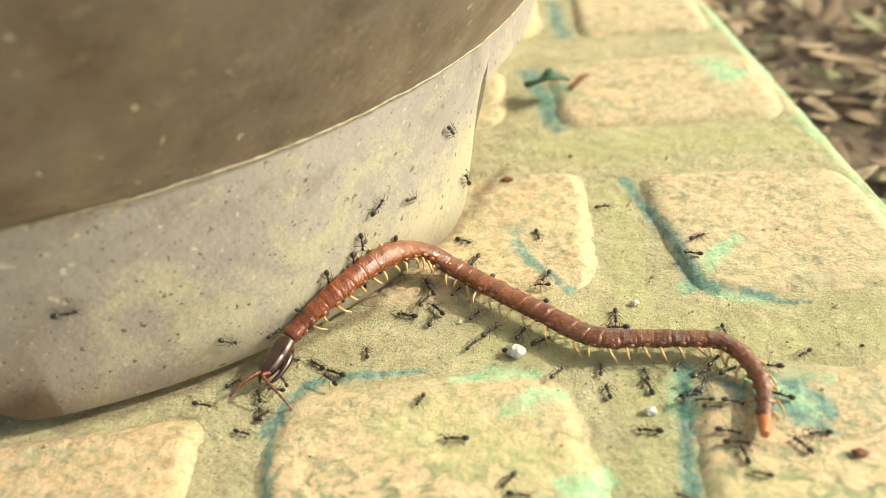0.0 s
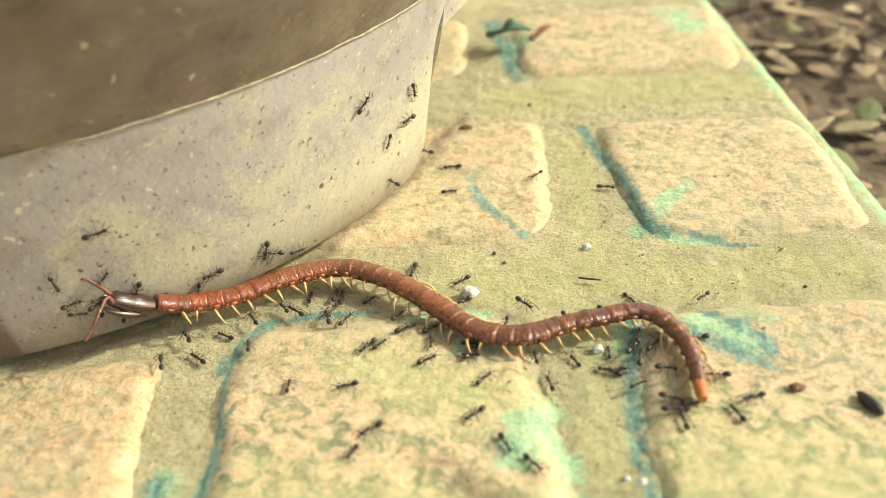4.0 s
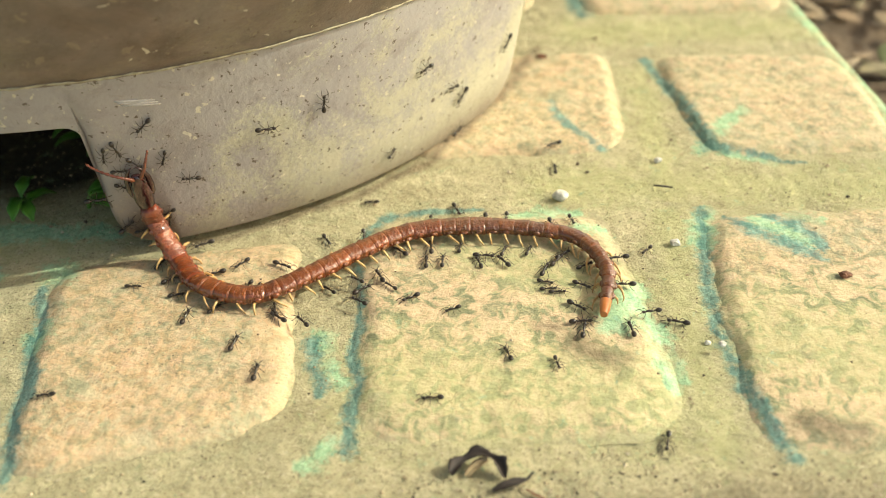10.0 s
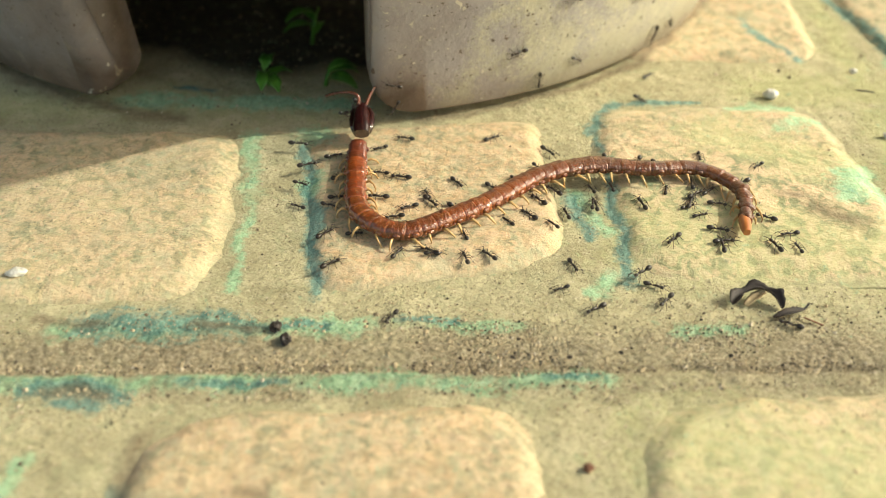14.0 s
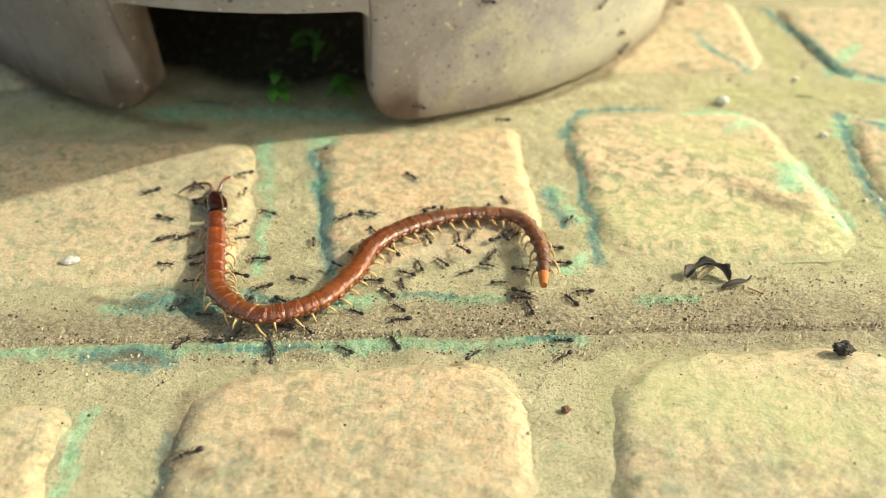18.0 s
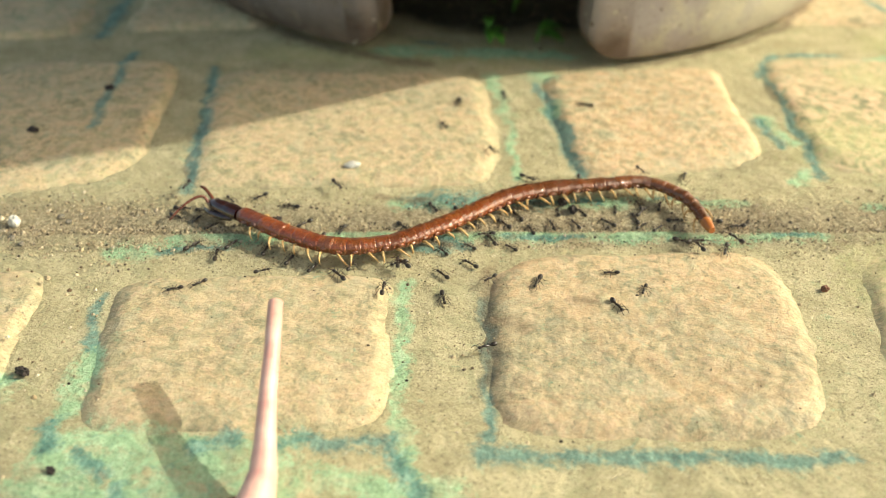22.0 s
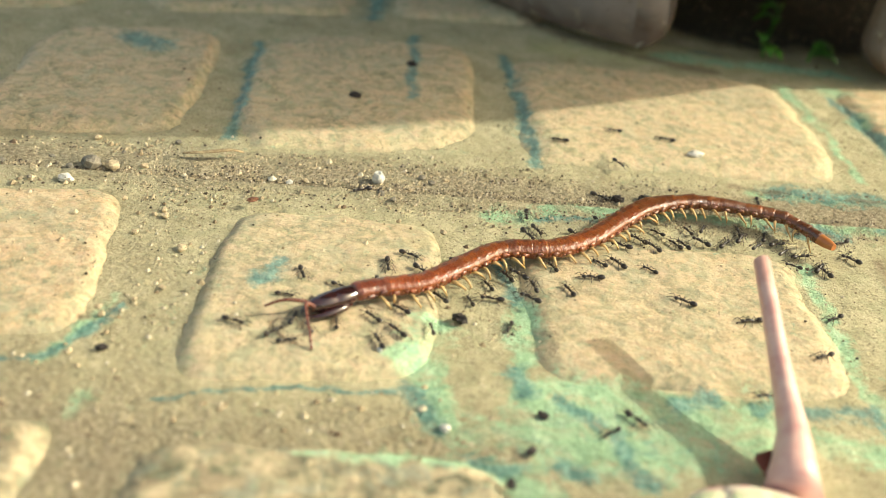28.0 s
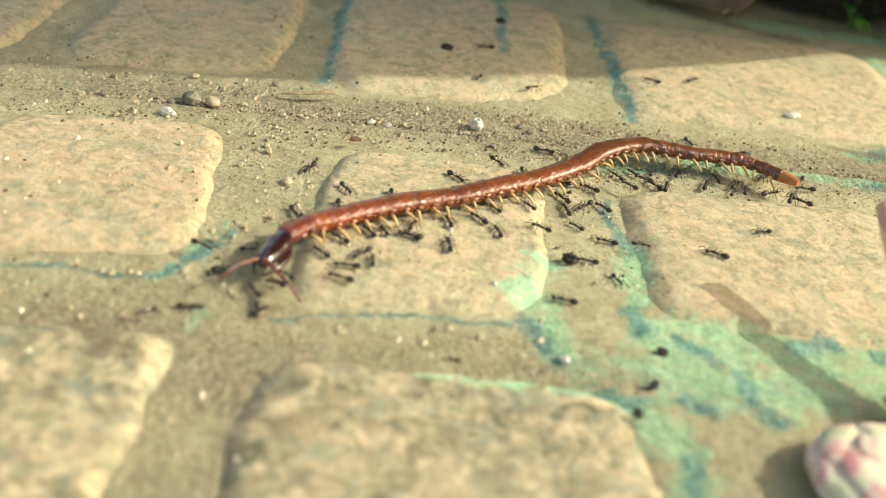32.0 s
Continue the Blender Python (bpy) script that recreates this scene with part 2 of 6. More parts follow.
def pot_material():
    k = Mat("weathered_grey_plastic", 0.42)
    base = k.ramp(k.noise(28, 4, 0.6, 0.5), (0.3, (0.31, 0.285, 0.275)), (0.7, (0.41, 0.38, 0.36)))
    base = k.mix(k.ramp(k.noise(420, 5, 0.7), (0.50, 0.0), (0.70, 0.35)), base, (0.44, 0.385, 0.33))
    stain = k.ramp(k.noise(75, 6, 0.68, 0.9), (0.50, 0.0), (0.66, 0.5))
    base = k.mix(stain, base, (0.245, 0.21, 0.19))
    crust = k.math("ADD", k.math("MULTIPLY", k.noise(1300, 6, 0.78), 0.9), k.math("MULTIPLY", k.noise(65, 5, 0.65, 0.6), 1.3))
    lime = k.ramp(k.math("MULTIPLY", k.math("ADD", crust, k.math("MULTIPLY", k.attr("lime"), 0.50)), 0.5), (0.63, 0.0), (0.74, 0.65))
    base = k.mix(lime, base, (0.55, 0.525, 0.345))
    dirt = k.ramp(k.noise(760, 4, 0.6), (0.32, 0.9), (0.37, 0.0))
    base = k.mix(dirt, base, (0.10, 0.07, 0.045))
    base = k.mix(k.ramp(k.noise(640, 3, 0.5, 0.3), (0.67, 0.0), (0.71, 0.8)), base, (0.62, 0.57, 0.42))
    crumbs = k.ramp(k.noise(330, 2, 0.4, 0.2), (0.235, 0.9), (0.265, 0.0))
    base = k.mix(crumbs, base, (0.08, 0.05, 0.03))
    # brown grime; on the foot's inside and base it also paints in shade
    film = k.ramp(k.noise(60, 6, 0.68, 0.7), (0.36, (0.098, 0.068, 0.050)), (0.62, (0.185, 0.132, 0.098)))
    base = k.mix(k.math("MULTIPLY", k.attr("grime_and_shade"), k.ramp(k.noise(90, 5), (0.35, 0.70), (0.65, 0.95))), base, film)
    spots = k.ramp(k.noise(230, 4, 0.6, 0.4), (0.615, 0.0), (0.65, 0.6))
    base = k.mix(k.math("MULTIPLY", spots, k.attr("grime_and_shade")), base, (0.30, 0.25, 0.17))
    flecks = k.ramp(k.noise(420, 2, 0.4, 0.5), (0.735, 0.0), (0.755, 0.9))
    base = k.mix(flecks, base, (0.60, 0.55, 0.43))
    mottle = k.ramp(k.noise(190, 6, 0.72, 0.8), (0.55, 0.0), (0.68, 0.35))
    base = k.mix(mottle, base, (0.19, 0.16, 0.14))
    k.bump(k.noise(210, 5, 0.65), 0.25, 0.0010, k.bump(k.noise(900, 5, 0.68), 0.30, 0.0005))
    return k.done(base, k.ramp(k.noise(120, 4), (0.3, 0.36), (0.7, 0.62)))


def plain_material(name, dark, light, scale=500.0, rough=0.5, depth=0.0002, strength=0.3, coat=0.0):
    k = Mat(name, rough)
    k.b.inputs["Coat Weight"].default_value = coat
    k.b.inputs["Coat Roughness"].default_value = 0.12
    k.bump(k.noise(scale * 2, 4), strength, depth)
    return k.done(k.ramp(k.noise(scale, 4, 0.6), (0.32, dark), (0.68, light)))


def chitin_material(name, dark, light):
    """Glossy, slightly translucent armour with fine wrinkles across the body; every ring has a tone of its own."""
    k = Mat(name, 0.34)
    k.b.inputs["Specular IOR Level"].default_value = 0.5
    k.b.inputs["Coat Weight"].default_value = 1.0
    k.b.inputs["Coat Roughness"].default_value = 0.09
    k.b.inputs["Coat IOR"].default_value = 1.5
    k.b.inputs["Subsurface Weight"].default_value = 0.22
    k.b.inputs["Subsurface Radius"].default_value = (0.0016, 0.0005, 0.0002)
    squeeze = k.t.nodes.new("ShaderNodeMapping")
    k.put(k.co, squeeze.inputs["Vector"])
    squeeze.inputs["Scale"].default_value = (1.0, 0.22, 0.22)
    bands = k.noise(1500, 4, 0.65, 0.4, squeeze.outputs[0])
    blotch = k.noise(330, 5, 0.68, 0.4)
    base = k.ramp(k.math("ADD", k.math("MULTIPLY", blotch, 0.75), k.math("MULTIPLY", k.random(), 0.26)), (0.34, dark), (0.70, light))
    base = k.mix(k.ramp(bands, (0.36, 0.45), (0.50, 0.0)), base, [v * 0.45 for v in dark])
    base = k.mix(k.ramp(bands, (0.58, 0.0), (0.74, 0.18)), base, [min(1, v * 1.7) for v in light])
    fine = k.bump(k.noise(2600, 3, 0.6), 0.25, 0.0002)
    wrinkled = k.bump(k.noise(520, 3, 0.55), 0.5, 0.0012, k.bump(bands, 0.45, 0.0006, fine))
    k.put(wrinkled, k.b.inputs["Coat Normal"])
    return k.done(base, k.ramp(k.noise(560, 4), (0.32, 0.24), (0.68, 0.45)))


STONE, MORTAR, POT = stone_material(), mortar_material(), pot_material()
RIM = plain_material("limed_edge", (0.26, 0.23, 0.15), (0.52, 0.46, 0.31), 600, 0.7)
SHELL = chitin_material("red_brown_chitin", (0.14, 0.032, 0.005), (0.27, 0.070, 0.011))
SHELL_BROWN = chitin_material("dark_brown_chitin", (0.105, 0.027, 0.0045), (0.210, 0.060, 0.010))
SHELL_RED = chitin_material("orange_red_chitin", (0.15, 0.027, 0.005), (0.31, 0.072, 0.013))
SHELL_DARK = plain_material("maroon_chitin", (0.014, 0.004, 0.004), (0.042, 0.009, 0.008), 300, 0.14, 0.0001, 0.15, coat=1.0)
SHELL_NECK = chitin_material("dark_red_chitin", (0.085, 0.016, 0.006), (0.20, 0.042, 0.012))
SHELL_TIP = plain_material("orange_chitin", (0.36, 0.105, 0.022), (0.55, 0.21, 0.055), 300, 0.35, coat=0.4)
LEG = plain_material("amber_yellow_leg", (0.40, 0.215, 0.065), (0.66, 0.45, 0.19), 500, 0.34)
FEELER = plain_material("red_feeler", (0.085, 0.020, 0.010), (0.19, 0.055, 0.026), 500, 0.25, coat=0.6)
ANT = plain_material("black_ant_shell", (0.012, 0.008, 0.005), (0.034, 0.020, 0.011), 900, 0.32, coat=0.25)
ANT_LEG = plain_material("dark_brown_ant_leg", (0.030, 0.016, 0.009), (0.055, 0.030, 0.016), 900, 0.4)
SOIL = plain_material("dark_garden_soil", (0.07, 0.05, 0.03), (0.20, 0.145, 0.09), 60, 0.95, 0.004, 0.8)


# ---- mesh tools ----
def mesh_object(name, verts, faces, material, parent=None, label="", smooth=True, sharp=None):
    me = bpy.data.meshes.new(name)
    me.from_pydata([tuple(v) for v in verts], [], [tuple(f) for f in faces])
    me.materials.append(material)
    if smooth:
        me.shade_smooth()
        if sharp:
            me.set_sharp_from_angle(angle=radians(sharp))
    ob = new(name, me)
    if parent:
        ob.parent = parent
    if label:
        ob["label"] = label
    return ob


def part(name, bm, material, parent, label="", smooth=True, sharp=None):
    """Links a bmesh as one mesh object under a thing or a part."""
    me = bpy.data.meshes.new(name)
    bmesh.ops.recalc_face_normals(bm, faces=bm.faces[:])
    bm.to_mesh(me)
    bm.free()
    me.materials.append(material)
    if smooth:
        me.shade_smooth()
        if sharp:
            me.set_sharp_from_angle(angle=radians(sharp))
    ob = new(name, me)
    if parent:
        ob.parent = parent
    if label:
        ob["label"] = label
    return ob


def tube(bm, points, radii, sides=6, flat=1.0, cap=True):
    """A tapered tube along points (centimetres); flat squeezes its height."""
    rings = []
    pts = [Vector(p) * cm for p in points]
    for i, p in enumerate(pts):
        ahead = (pts[min(i + 1, len(pts) - 1)] - pts[max(i - 1, 0)]).normalized()
        side = ahead.cross(Vector((0, 0, 1)))
        side = side.normalized() if side.length > 1e-4 else Vector((0, 1, 0))
        up = side.cross(ahead)
        r = radii[i] * cm
        rings.append([bm.verts.new(p + side * (r * math.cos(a)) + up * (r * flat * math.sin(a)))
                      for a in (2 * math.pi * n / sides for n in range(sides))])
    for a, b in zip(rings, rings[1:]):
        for n in range(sides):
            bm.faces.new((a[n], a[(n + 1) % sides], b[(n + 1) % sides], b[n]))
    if cap:
        bm.faces.new(rings[0][::-1])
        bm.faces.new(rings[-1])


def blob(bm, centre, size, seg=8, rings=6):
    """An ellipsoid at centre with half axes size, in centimetres."""
    m = Matrix.Translation(Vector(centre) * cm) @ Matrix.Diagonal((size[0] * cm, size[1] * cm, size[2] * cm, 1))
    bmesh.ops.create_uvsphere(bm, u_segments=seg, v_segments=rings, radius=1.0, matrix=m)


def thing(name, label, category, group="", kind="", at=(0, 0, 0)):
    ob = new(name)
    ob.empty_display_size = 0.01
    ob.location = Vector(at) * cm
    return tagged(ob, label, category, group, kind)


# ---- smooth random fields ----
def lattice(x, y, scale, seed):
    """Value noise from -1 to 1 at the points x, y."""
    xs, ys = x * scale, y * scale
    i, j = np.floor(xs).astype(np.int64), np.floor(ys).astype(np.int64)
    u, v = xs - i, ys - j
    u, v = u * u * (3 - 2 * u), v * v * (3 - 2 * v)

    def at(a, b):
        h = (a * 374761393 + b * 668265263 + seed * 982451653) & 0x7FFFFFFF
        h = ((h ^ (h >> 13)) * 1274126177) & 0x7FFFFFFF
        return ((h ^ (h >> 16)) & 0xFFFF) / 32767.5 - 1.0

    low = at(i, j) * (1 - u) + at(i + 1, j) * u
    high = at(i, j + 1) * (1 - u) + at(i + 1, j + 1) * u
    return low * (1 - v) + high * v


def field(x, y, scale, seed, octaves=3):
    total, gain = 0 * x, 1.0
    for n in range(octaves):
        total = total + gain * lattice(x, y, scale * 2 ** n, seed + n)
        gain *= 0.5
    return total / 1.75


# ---- the worn paint and the dust on the floor ----
STROKES = {"leaf": [], "teal": [], "moss": [], "soil": []}


def stroke(kind, x0, y0, x1, y1, wide, taper=0.0, bow=0.0):
    """A brush stroke from one point to another, in centimetres; taper thins its end (2: both ends, like a leaf), bow bends it."""
    STROKES[kind].append((x0, y0, x1, y1, wide, taper, bow))


def amount(kind, x, y):
    """How much of that paint lies at the points x, y."""
    best = np.zeros_like(x)
    x, y = x + 0.16 * field(x, y, 1.3, 81) + 0.07 * field(x, y, 5.0, 83, 2), y + 0.16 * field(x, y, 1.3, 91) + 0.07 * field(x, y, 5.0, 93, 2)
    for x0, y0, x1, y1, wide, taper, bow in STROKES[kind]:
        dx, dy = x1 - x0, y1 - y0
        long = math.hypot(dx, dy) + 1e-6
        near = (x > min(x0, x1) - wide * 2 - abs(bow)) & (x < max(x0, x1) + wide * 2 + abs(bow)) \
            & (y > min(y0, y1) - wide * 2 - abs(bow)) & (y < max(y0, y1) + wide * 2 + abs(bow))
        if not near.any():
            continue
        px, py = x[near] - x0, y[near] - y0
        s = np.clip((px * dx + py * dy) / long ** 2, 0, 1)
        off = bow * 4 * s * (1 - s)
        qx, qy = px - s * dx + off * dy / long, py - s * dy - off * dx / long
        w = wide * (np.sqrt(4 * s * (1 - s)) if taper == 2 else 1 - taper * s) + 1e-3
        d = np.hypot(qx, qy) / w
        best[near] = np.maximum(best[near], np.clip(0.96 - 0.60 * d, 0, 1))
    return best


def seam_y(x):
    """The joint between the two cast slabs runs along this line."""
    return 5.27 + 0.092 * x - 0.0009 * (x + 3) ** 2


def dust(x, y):
    """Loose grit lies thickest along the joint of the slabs and to the west."""
    d = np.abs(y - (seam_y(x) + 0.25)) / (0.75 + 0.25 * field(x, y, 0.35, 71))
    band = np.clip(1.35 - d, 0, 1)
    west = np.clip((-13.5 - x) / 4, 0, 1) * np.clip((4 - y) / 3, 0, 1) * 0.35
    west = np.maximum(west, np.clip((-1.9 - y) / 1.6, 0, 1) * np.clip((-7.5 - x) / 3, 0, 1) * 0.85)
    return np.clip(np.maximum(band, west) * (0.75 + 0.5 * field(x, y, 1.1, 72)), 0, 1)


def give(ob, values):
    for name, array in values.items():
        layer = ob.data.attributes.new(name, "FLOAT", "POINT")
        layer.data.foreach_set("value", np.asarray(array, dtype=np.float32))


# strokes on the row that runs beside the pot
stroke("teal", 7.35, 18.25, 8.35, 16.5, 0.15, 0.2, -0.25)
stroke("teal", 9.60, 20.7, 10.66, 16.45, 0.18, 0.2, 0.10)
stroke("leaf", 10.66, 16.45, 11.6, 17.95, 0.30, 0.5, 0.12)
stroke("teal", 10.66, 16.35, 12.6, 15.95, 0.16, 0.4)
stroke("leaf", 10.8, 16.2, 12.0, 15.9, 0.16, 0.3)
stroke("teal", 10.15, 14.2, 10.0, 12.4, 0.14)
stroke("leaf", 10.22, 14.2, 10.05, 12.9, 0.16)
stroke("teal", 10.0, 12.6, 10.05, 10.2, 0.15, 0.0, -0.1)
stroke("teal", 10.05, 10.3, 10.75, 7.6, 0.17, 0.0, -0.1)
stroke("teal", 3.45, 12.7, 4.05, 13.95, 0.17, 0.1, 0.15)
stroke("teal", 4.05, 13.95, 5.8, 14.2, 0.14, 0.5, 0.1)
stroke("teal", 3.45, 12.8, 3.72, 10.3, 0.14, 0.1)
stroke("teal", 3.68, 10.4, 3.90, 7.7, 0.15, 0.1)
stroke("leaf", 9.0, 10.6, 9.3, 9.2, 0.14, 0.4)
stroke("moss", 5.9, 8.3, 6.6, 8.35, 0.5)
stroke("leaf", 3.05, 10.5, 3.5, 9.1, 0.22, 0.3)
stroke("teal", 2.95, 10.2, 3.2, 8.9, 0.18, 0.3)
stroke("leaf", 3.6, 7.9, 3.2, 7.4, 0.22)
stroke("leaf", -2.45, 12.25, -2.15, 12.0, 0.40)
stroke("leaf", -2.08, 10.4, -1.95, 10.1, 0.26)
stroke("teal", -2.45, 11.6, -1.85, 8.9, 0.14, 0.0, 0.05)
stroke("teal", -1.85, 9.2, -1.45, 6.9, 0.17)
stroke("leaf", -3.65, 12.0, -3.1, 9.6, 0.24, 0.2)
stroke("leaf", -3.05, 9.4, -2.95, 7.0, 0.14)
stroke("teal", -10.75, 11.9, -10.45, 9.4, 0.18)
stroke("teal", -10.4, 9.4, -10.0, 5.9, 0.17)
stroke("teal", -16.75, 10.8, -16.5, 7.9, 0.18)
stroke("teal", -16.5, 8.0, -16.2, 5.4, 0.14)
stroke("teal", -13.15, 12.4, -12.75, 8.2, 0.18, 0.2)
stroke("teal", -19.6, 9.8, -18.9, 9.4, 0.45)
stroke("teal", -14.4, 16.5, -14.3, 13.6, 0.3)
# along the joint between the slabs
stroke("teal", -4.9, 5.90, -2.6, 6.05, 0.42)
stroke("teal", -2.6, 6.05, -1.2, 6.15, 0.20, 0.4)
stroke("leaf", -5.3, 5.75, -0.6, 6.20, 0.28)
stroke("teal", 0.0, 6.42, 0.9, 6.52, 0.12)
stroke("leaf", 0.0, 6.35, 1.9, 6.5, 0.20)
stroke("leaf", 4.7, 6.55, 5.4, 6.7, 0.26)
stroke("leaf", -9.6, 4.05, -3.4, 4.72, 0.22)
stroke("leaf", -3.4, 4.65, 3.2, 5.26, 0.22)
stroke("teal", -5.4, 4.40, -4.0, 4.38, 0.22)
stroke("teal", -4.8, 4.12, -4.3, 4.10, 0.18)
stroke("teal", -3.2, 4.62, -1.6, 4.78, 0.10)
stroke("teal", 2.4, 5.2, 3.2, 5.28, 0.12)
stroke("leaf", -10.8, 3.4, -9.4, 3.95, 0.28)
stroke("teal", -9.8, 3.55, -8.6, 3.9, 0.12)
# under and beside the pot
stroke("leaf", -6.6, 13.3, -1.8, 13.5, 0.34)
stroke("teal", -5.6, 13.9, -4.9, 13.85, 0.14)
stroke("moss", -9.5, 12.9, -2.0, 13.4, 0.7)
# the southern rows
stroke("teal", -10.2, -1.5, -10.15, -1.75, 0.16)
stroke("leaf", -11.5, -1.9, -11.25, -2.6, 0.30)
stroke("teal", -11.65, -2.15, -11.45, -2.45, 0.20)
stroke("leaf", -10.0, -2.15, -7.4, -1.85, 0.34)
stroke("leaf", -9.4, -2.9, -7.9, -2.7, 0.62)
stroke("leaf", -10.9, -2.8, -9.6, -2.6, 0.40)
stroke("teal", -9.6, -3.3, -9.2, -3.5, 0.16)
stroke("teal", -8.6, -3.2, -8.3, -3.4, 0.16)
stroke("teal", -9.66, -4.55, -9.55, -4.8, 0.14)
stroke("teal", -4.75, -1.4, -4.35, -2.4, 0.22)
stroke("leaf", -4.6, -0.9, -4.4, -2.4, 0.20)
stroke("teal", -3.4, -1.52, 2.4, -1.05, 0.22)
stroke("leaf", -5.8, -2.2, -3.8, -2.3, 0.30)
stroke("teal", -15.3, -2.80, -11.7, -2.0, 0.05)
stroke("teal", -16.42, -0.8, -17.0, -2.3, 0.11)
stroke("teal", -17.0, -2.32, -20.4, -2.82, 0.07)
stroke("leaf", -16.15, -3.0, -16.1, -3.4, 0.14)
stroke("leaf", -5.0, 3.1, -4.75, -0.9, 0.16)
# leaves and dabs between the southern stones
stroke("leaf", -10.22, 0.75, -10.12, -1.55, 0.34, 2)
stroke("teal", -10.2, -1.3, -10.1, -1.8, 0.22)
stroke("leaf", -11.6, -0.05, -11.58, -0.95, 0.42, 2)
stroke("leaf", -12.1, -1.42, -11.2, -1.35, 0.62, 2)
stroke("leaf", -11.75, -1.3, -11.6, -1.45, 0.42)
stroke("teal", -11.78, -2.0, -11.28, -2.85, 0.20, 0.3)
stroke("leaf", -10.1, -1.75, -8.5, -1.55, 0.34)
stroke("leaf", -8.5, -1.55, -6.3, -1.45, 0.24)
stroke("teal", -7.8, -1.62, -7.35, -1.32, 0.24)
stroke("teal", -6.6, -1.45, -4.75, -1.25, 0.24)
stroke("leaf", -7.75, -1.75, -6.1, -2.35, 0.85, 2)
stroke("leaf", -8.68, -1.4, -8.72, -2.5, 0.55, 2)
stroke("leaf", -9.9, -2.2, -9.2, -2.9, 0.42, 2)
stroke("teal", -8.75, -2.6, -8.5, -3.4, 0.22, 0.4)
stroke("teal", -9.6, -1.95, -9.0, -2.35, 0.18)
stroke("leaf", -13.2, -3.72, -11.0, -3.52, 0.14, 2)
stroke("leaf", -11.6, -3.55, -10.4, -3.5, 0.20, 0.2)
stroke("teal", -10.75, -3.42, -10.35, -3.48, 0.22)
stroke("leaf", -10.5, -3.5, -10.0, -3.75, 0.32)
stroke("leaf", -10.2, -3.95, -9.4, -4.5, 0.52, 2)
stroke("leaf", -9.75, -4.65, -9.5, -5.4, 0.42, 2)
stroke("teal", -9.68, -4.85, -9.55, -5.15, 0.18)
stroke("teal", -14.6, -0.1, -14.1, 0.95, 0.26, 2)
stroke("leaf", -16.6, -0.6, -17.0, -2.35, 0.12)
stroke("teal", -10.5, 2.2, -10.3, 0.6, 0.12)
stroke("teal", -3.42, 2.6, -3.3, -1.2, 0.10)
stroke("soil", -3.4, 3.6, -3.3, 0.2, 0.16)
# leaves on the stones beside the mossy joint
stroke("teal", 10.45, 14.10, 12.25, 12.35, 0.24, 2, -0.10)
stroke("teal", 11.20, 14.15, 12.25, 12.60, 0.26, 2, 0.14)
stroke("leaf", 10.85, 13.98, 12.10, 12.80, 0.40, 2)
stroke("leaf", 11.80, 14.15, 12.40, 13.50, 0.28, 2)
stroke("leaf", 9.98, 13.95, 10.02, 12.80, 0.26, 2)
stroke("leaf", 10.06, 14.15, 10.2, 12.85, 0.22, 2)
stroke("leaf", 8.80, 11.90, 7.95, 10.25, 0.48, 2)
stroke("leaf", 8.66, 11.5, 8.95, 10.05, 0.20, 2)
stroke("leaf", 6.3, 13.75, 7.8, 14.05, 0.28, 2, 0.1)
stroke("leaf", 7.1, 12.9, 8.25, 13.45, 0.30, 2, 0.1)
stroke("leaf", 8.8, 10.1, 9.15, 8.8, 0.16, 2)
# far rows, and the painted kerb
stroke("teal", 7.6, 26.6, 8.2, 23.2, 0.28)
stroke("leaf", 7.9, 25.0, 8.5, 25.2, 0.35)
stroke("teal", 8.2, 31.5, 8.5, 29.0, 0.25)
stroke("leaf", 16.85, 8.0, 14.95, 18.6, 0.40)
stroke("leaf", 14.95, 18.6, 12.85, 30.8, 0.40)
stroke("teal", 14.2, 23.4, 13.9, 25.2, 0.14)
stroke("leaf", 12.6, 25.4, 12.2, 26.6, 0.5)
stroke("moss", 7.4, 15.1, 14.0, 15.1, 0.9)
stroke("moss", 8.0, 22.2, 14.0, 22.3, 0.8)
stroke("moss", 9.4, 20.0, 9.6, 15.0, 0.5)
stroke("moss", 9.5, 14.0, 9.6, 8.0, 0.5)
stroke("moss", 12.8, 9.5, 14.5, 8.5, 1.3)
stroke("moss", 4.5, 4.0, 8.0, 3.0, 1.2)

stroke("moss", 4.4, 9.2, 8.6, 9.0, 1.3)
stroke("moss", 10.8, 10.4, 14.6, 9.2, 1.6)
stroke("moss", 6.0, 12.6, 8.4, 11.4, 0.9)
# earth against the pot's foot, which also paints in the dark contact shadow
for n in range(30):
    a, b = radians(182 + 5.6 * n), radians(188 + 5.6 * n)
    if not 262 < 185 + 5.6 * n < 290:
        stroke("soil", -3.6 + 10.75 * math.cos(a), 23.2 + 10.75 * math.sin(a), -3.6 + 10.75 * math.cos(b), 23.2 + 10.75 * math.sin(b), 0.32 if n < 15 else 0.17)

# smudges of earth
stroke("soil", 7.4, 10.1, 8.1, 9.7, 0.34)
stroke("soil", 6.9, 10.55, 7.2, 10.45, 0.22)
stroke("soil", -3.25, 1.95, -2.8, 1.7, 0.26)
stroke("soil", -14.6, -5.15, -14.3, -4.95, 0.28)
stroke("soil", -14.25, -4.7, -14.1, -4.6, 0.18)
stroke("soil", -1.8, 2.6, -1.4, 2.5, 0.14)
stroke("soil", -17.5, -3.9, -17.0, -4.1, 0.26)
stroke("soil", -5.9, 6.0, -4.7, 5.9, 0.16)
stroke("soil", -3.3, 5.95, -2.2, 6.0, 0.16)
stroke("soil", -5.2, 4.35, -4.2, 4.3, 0.12)
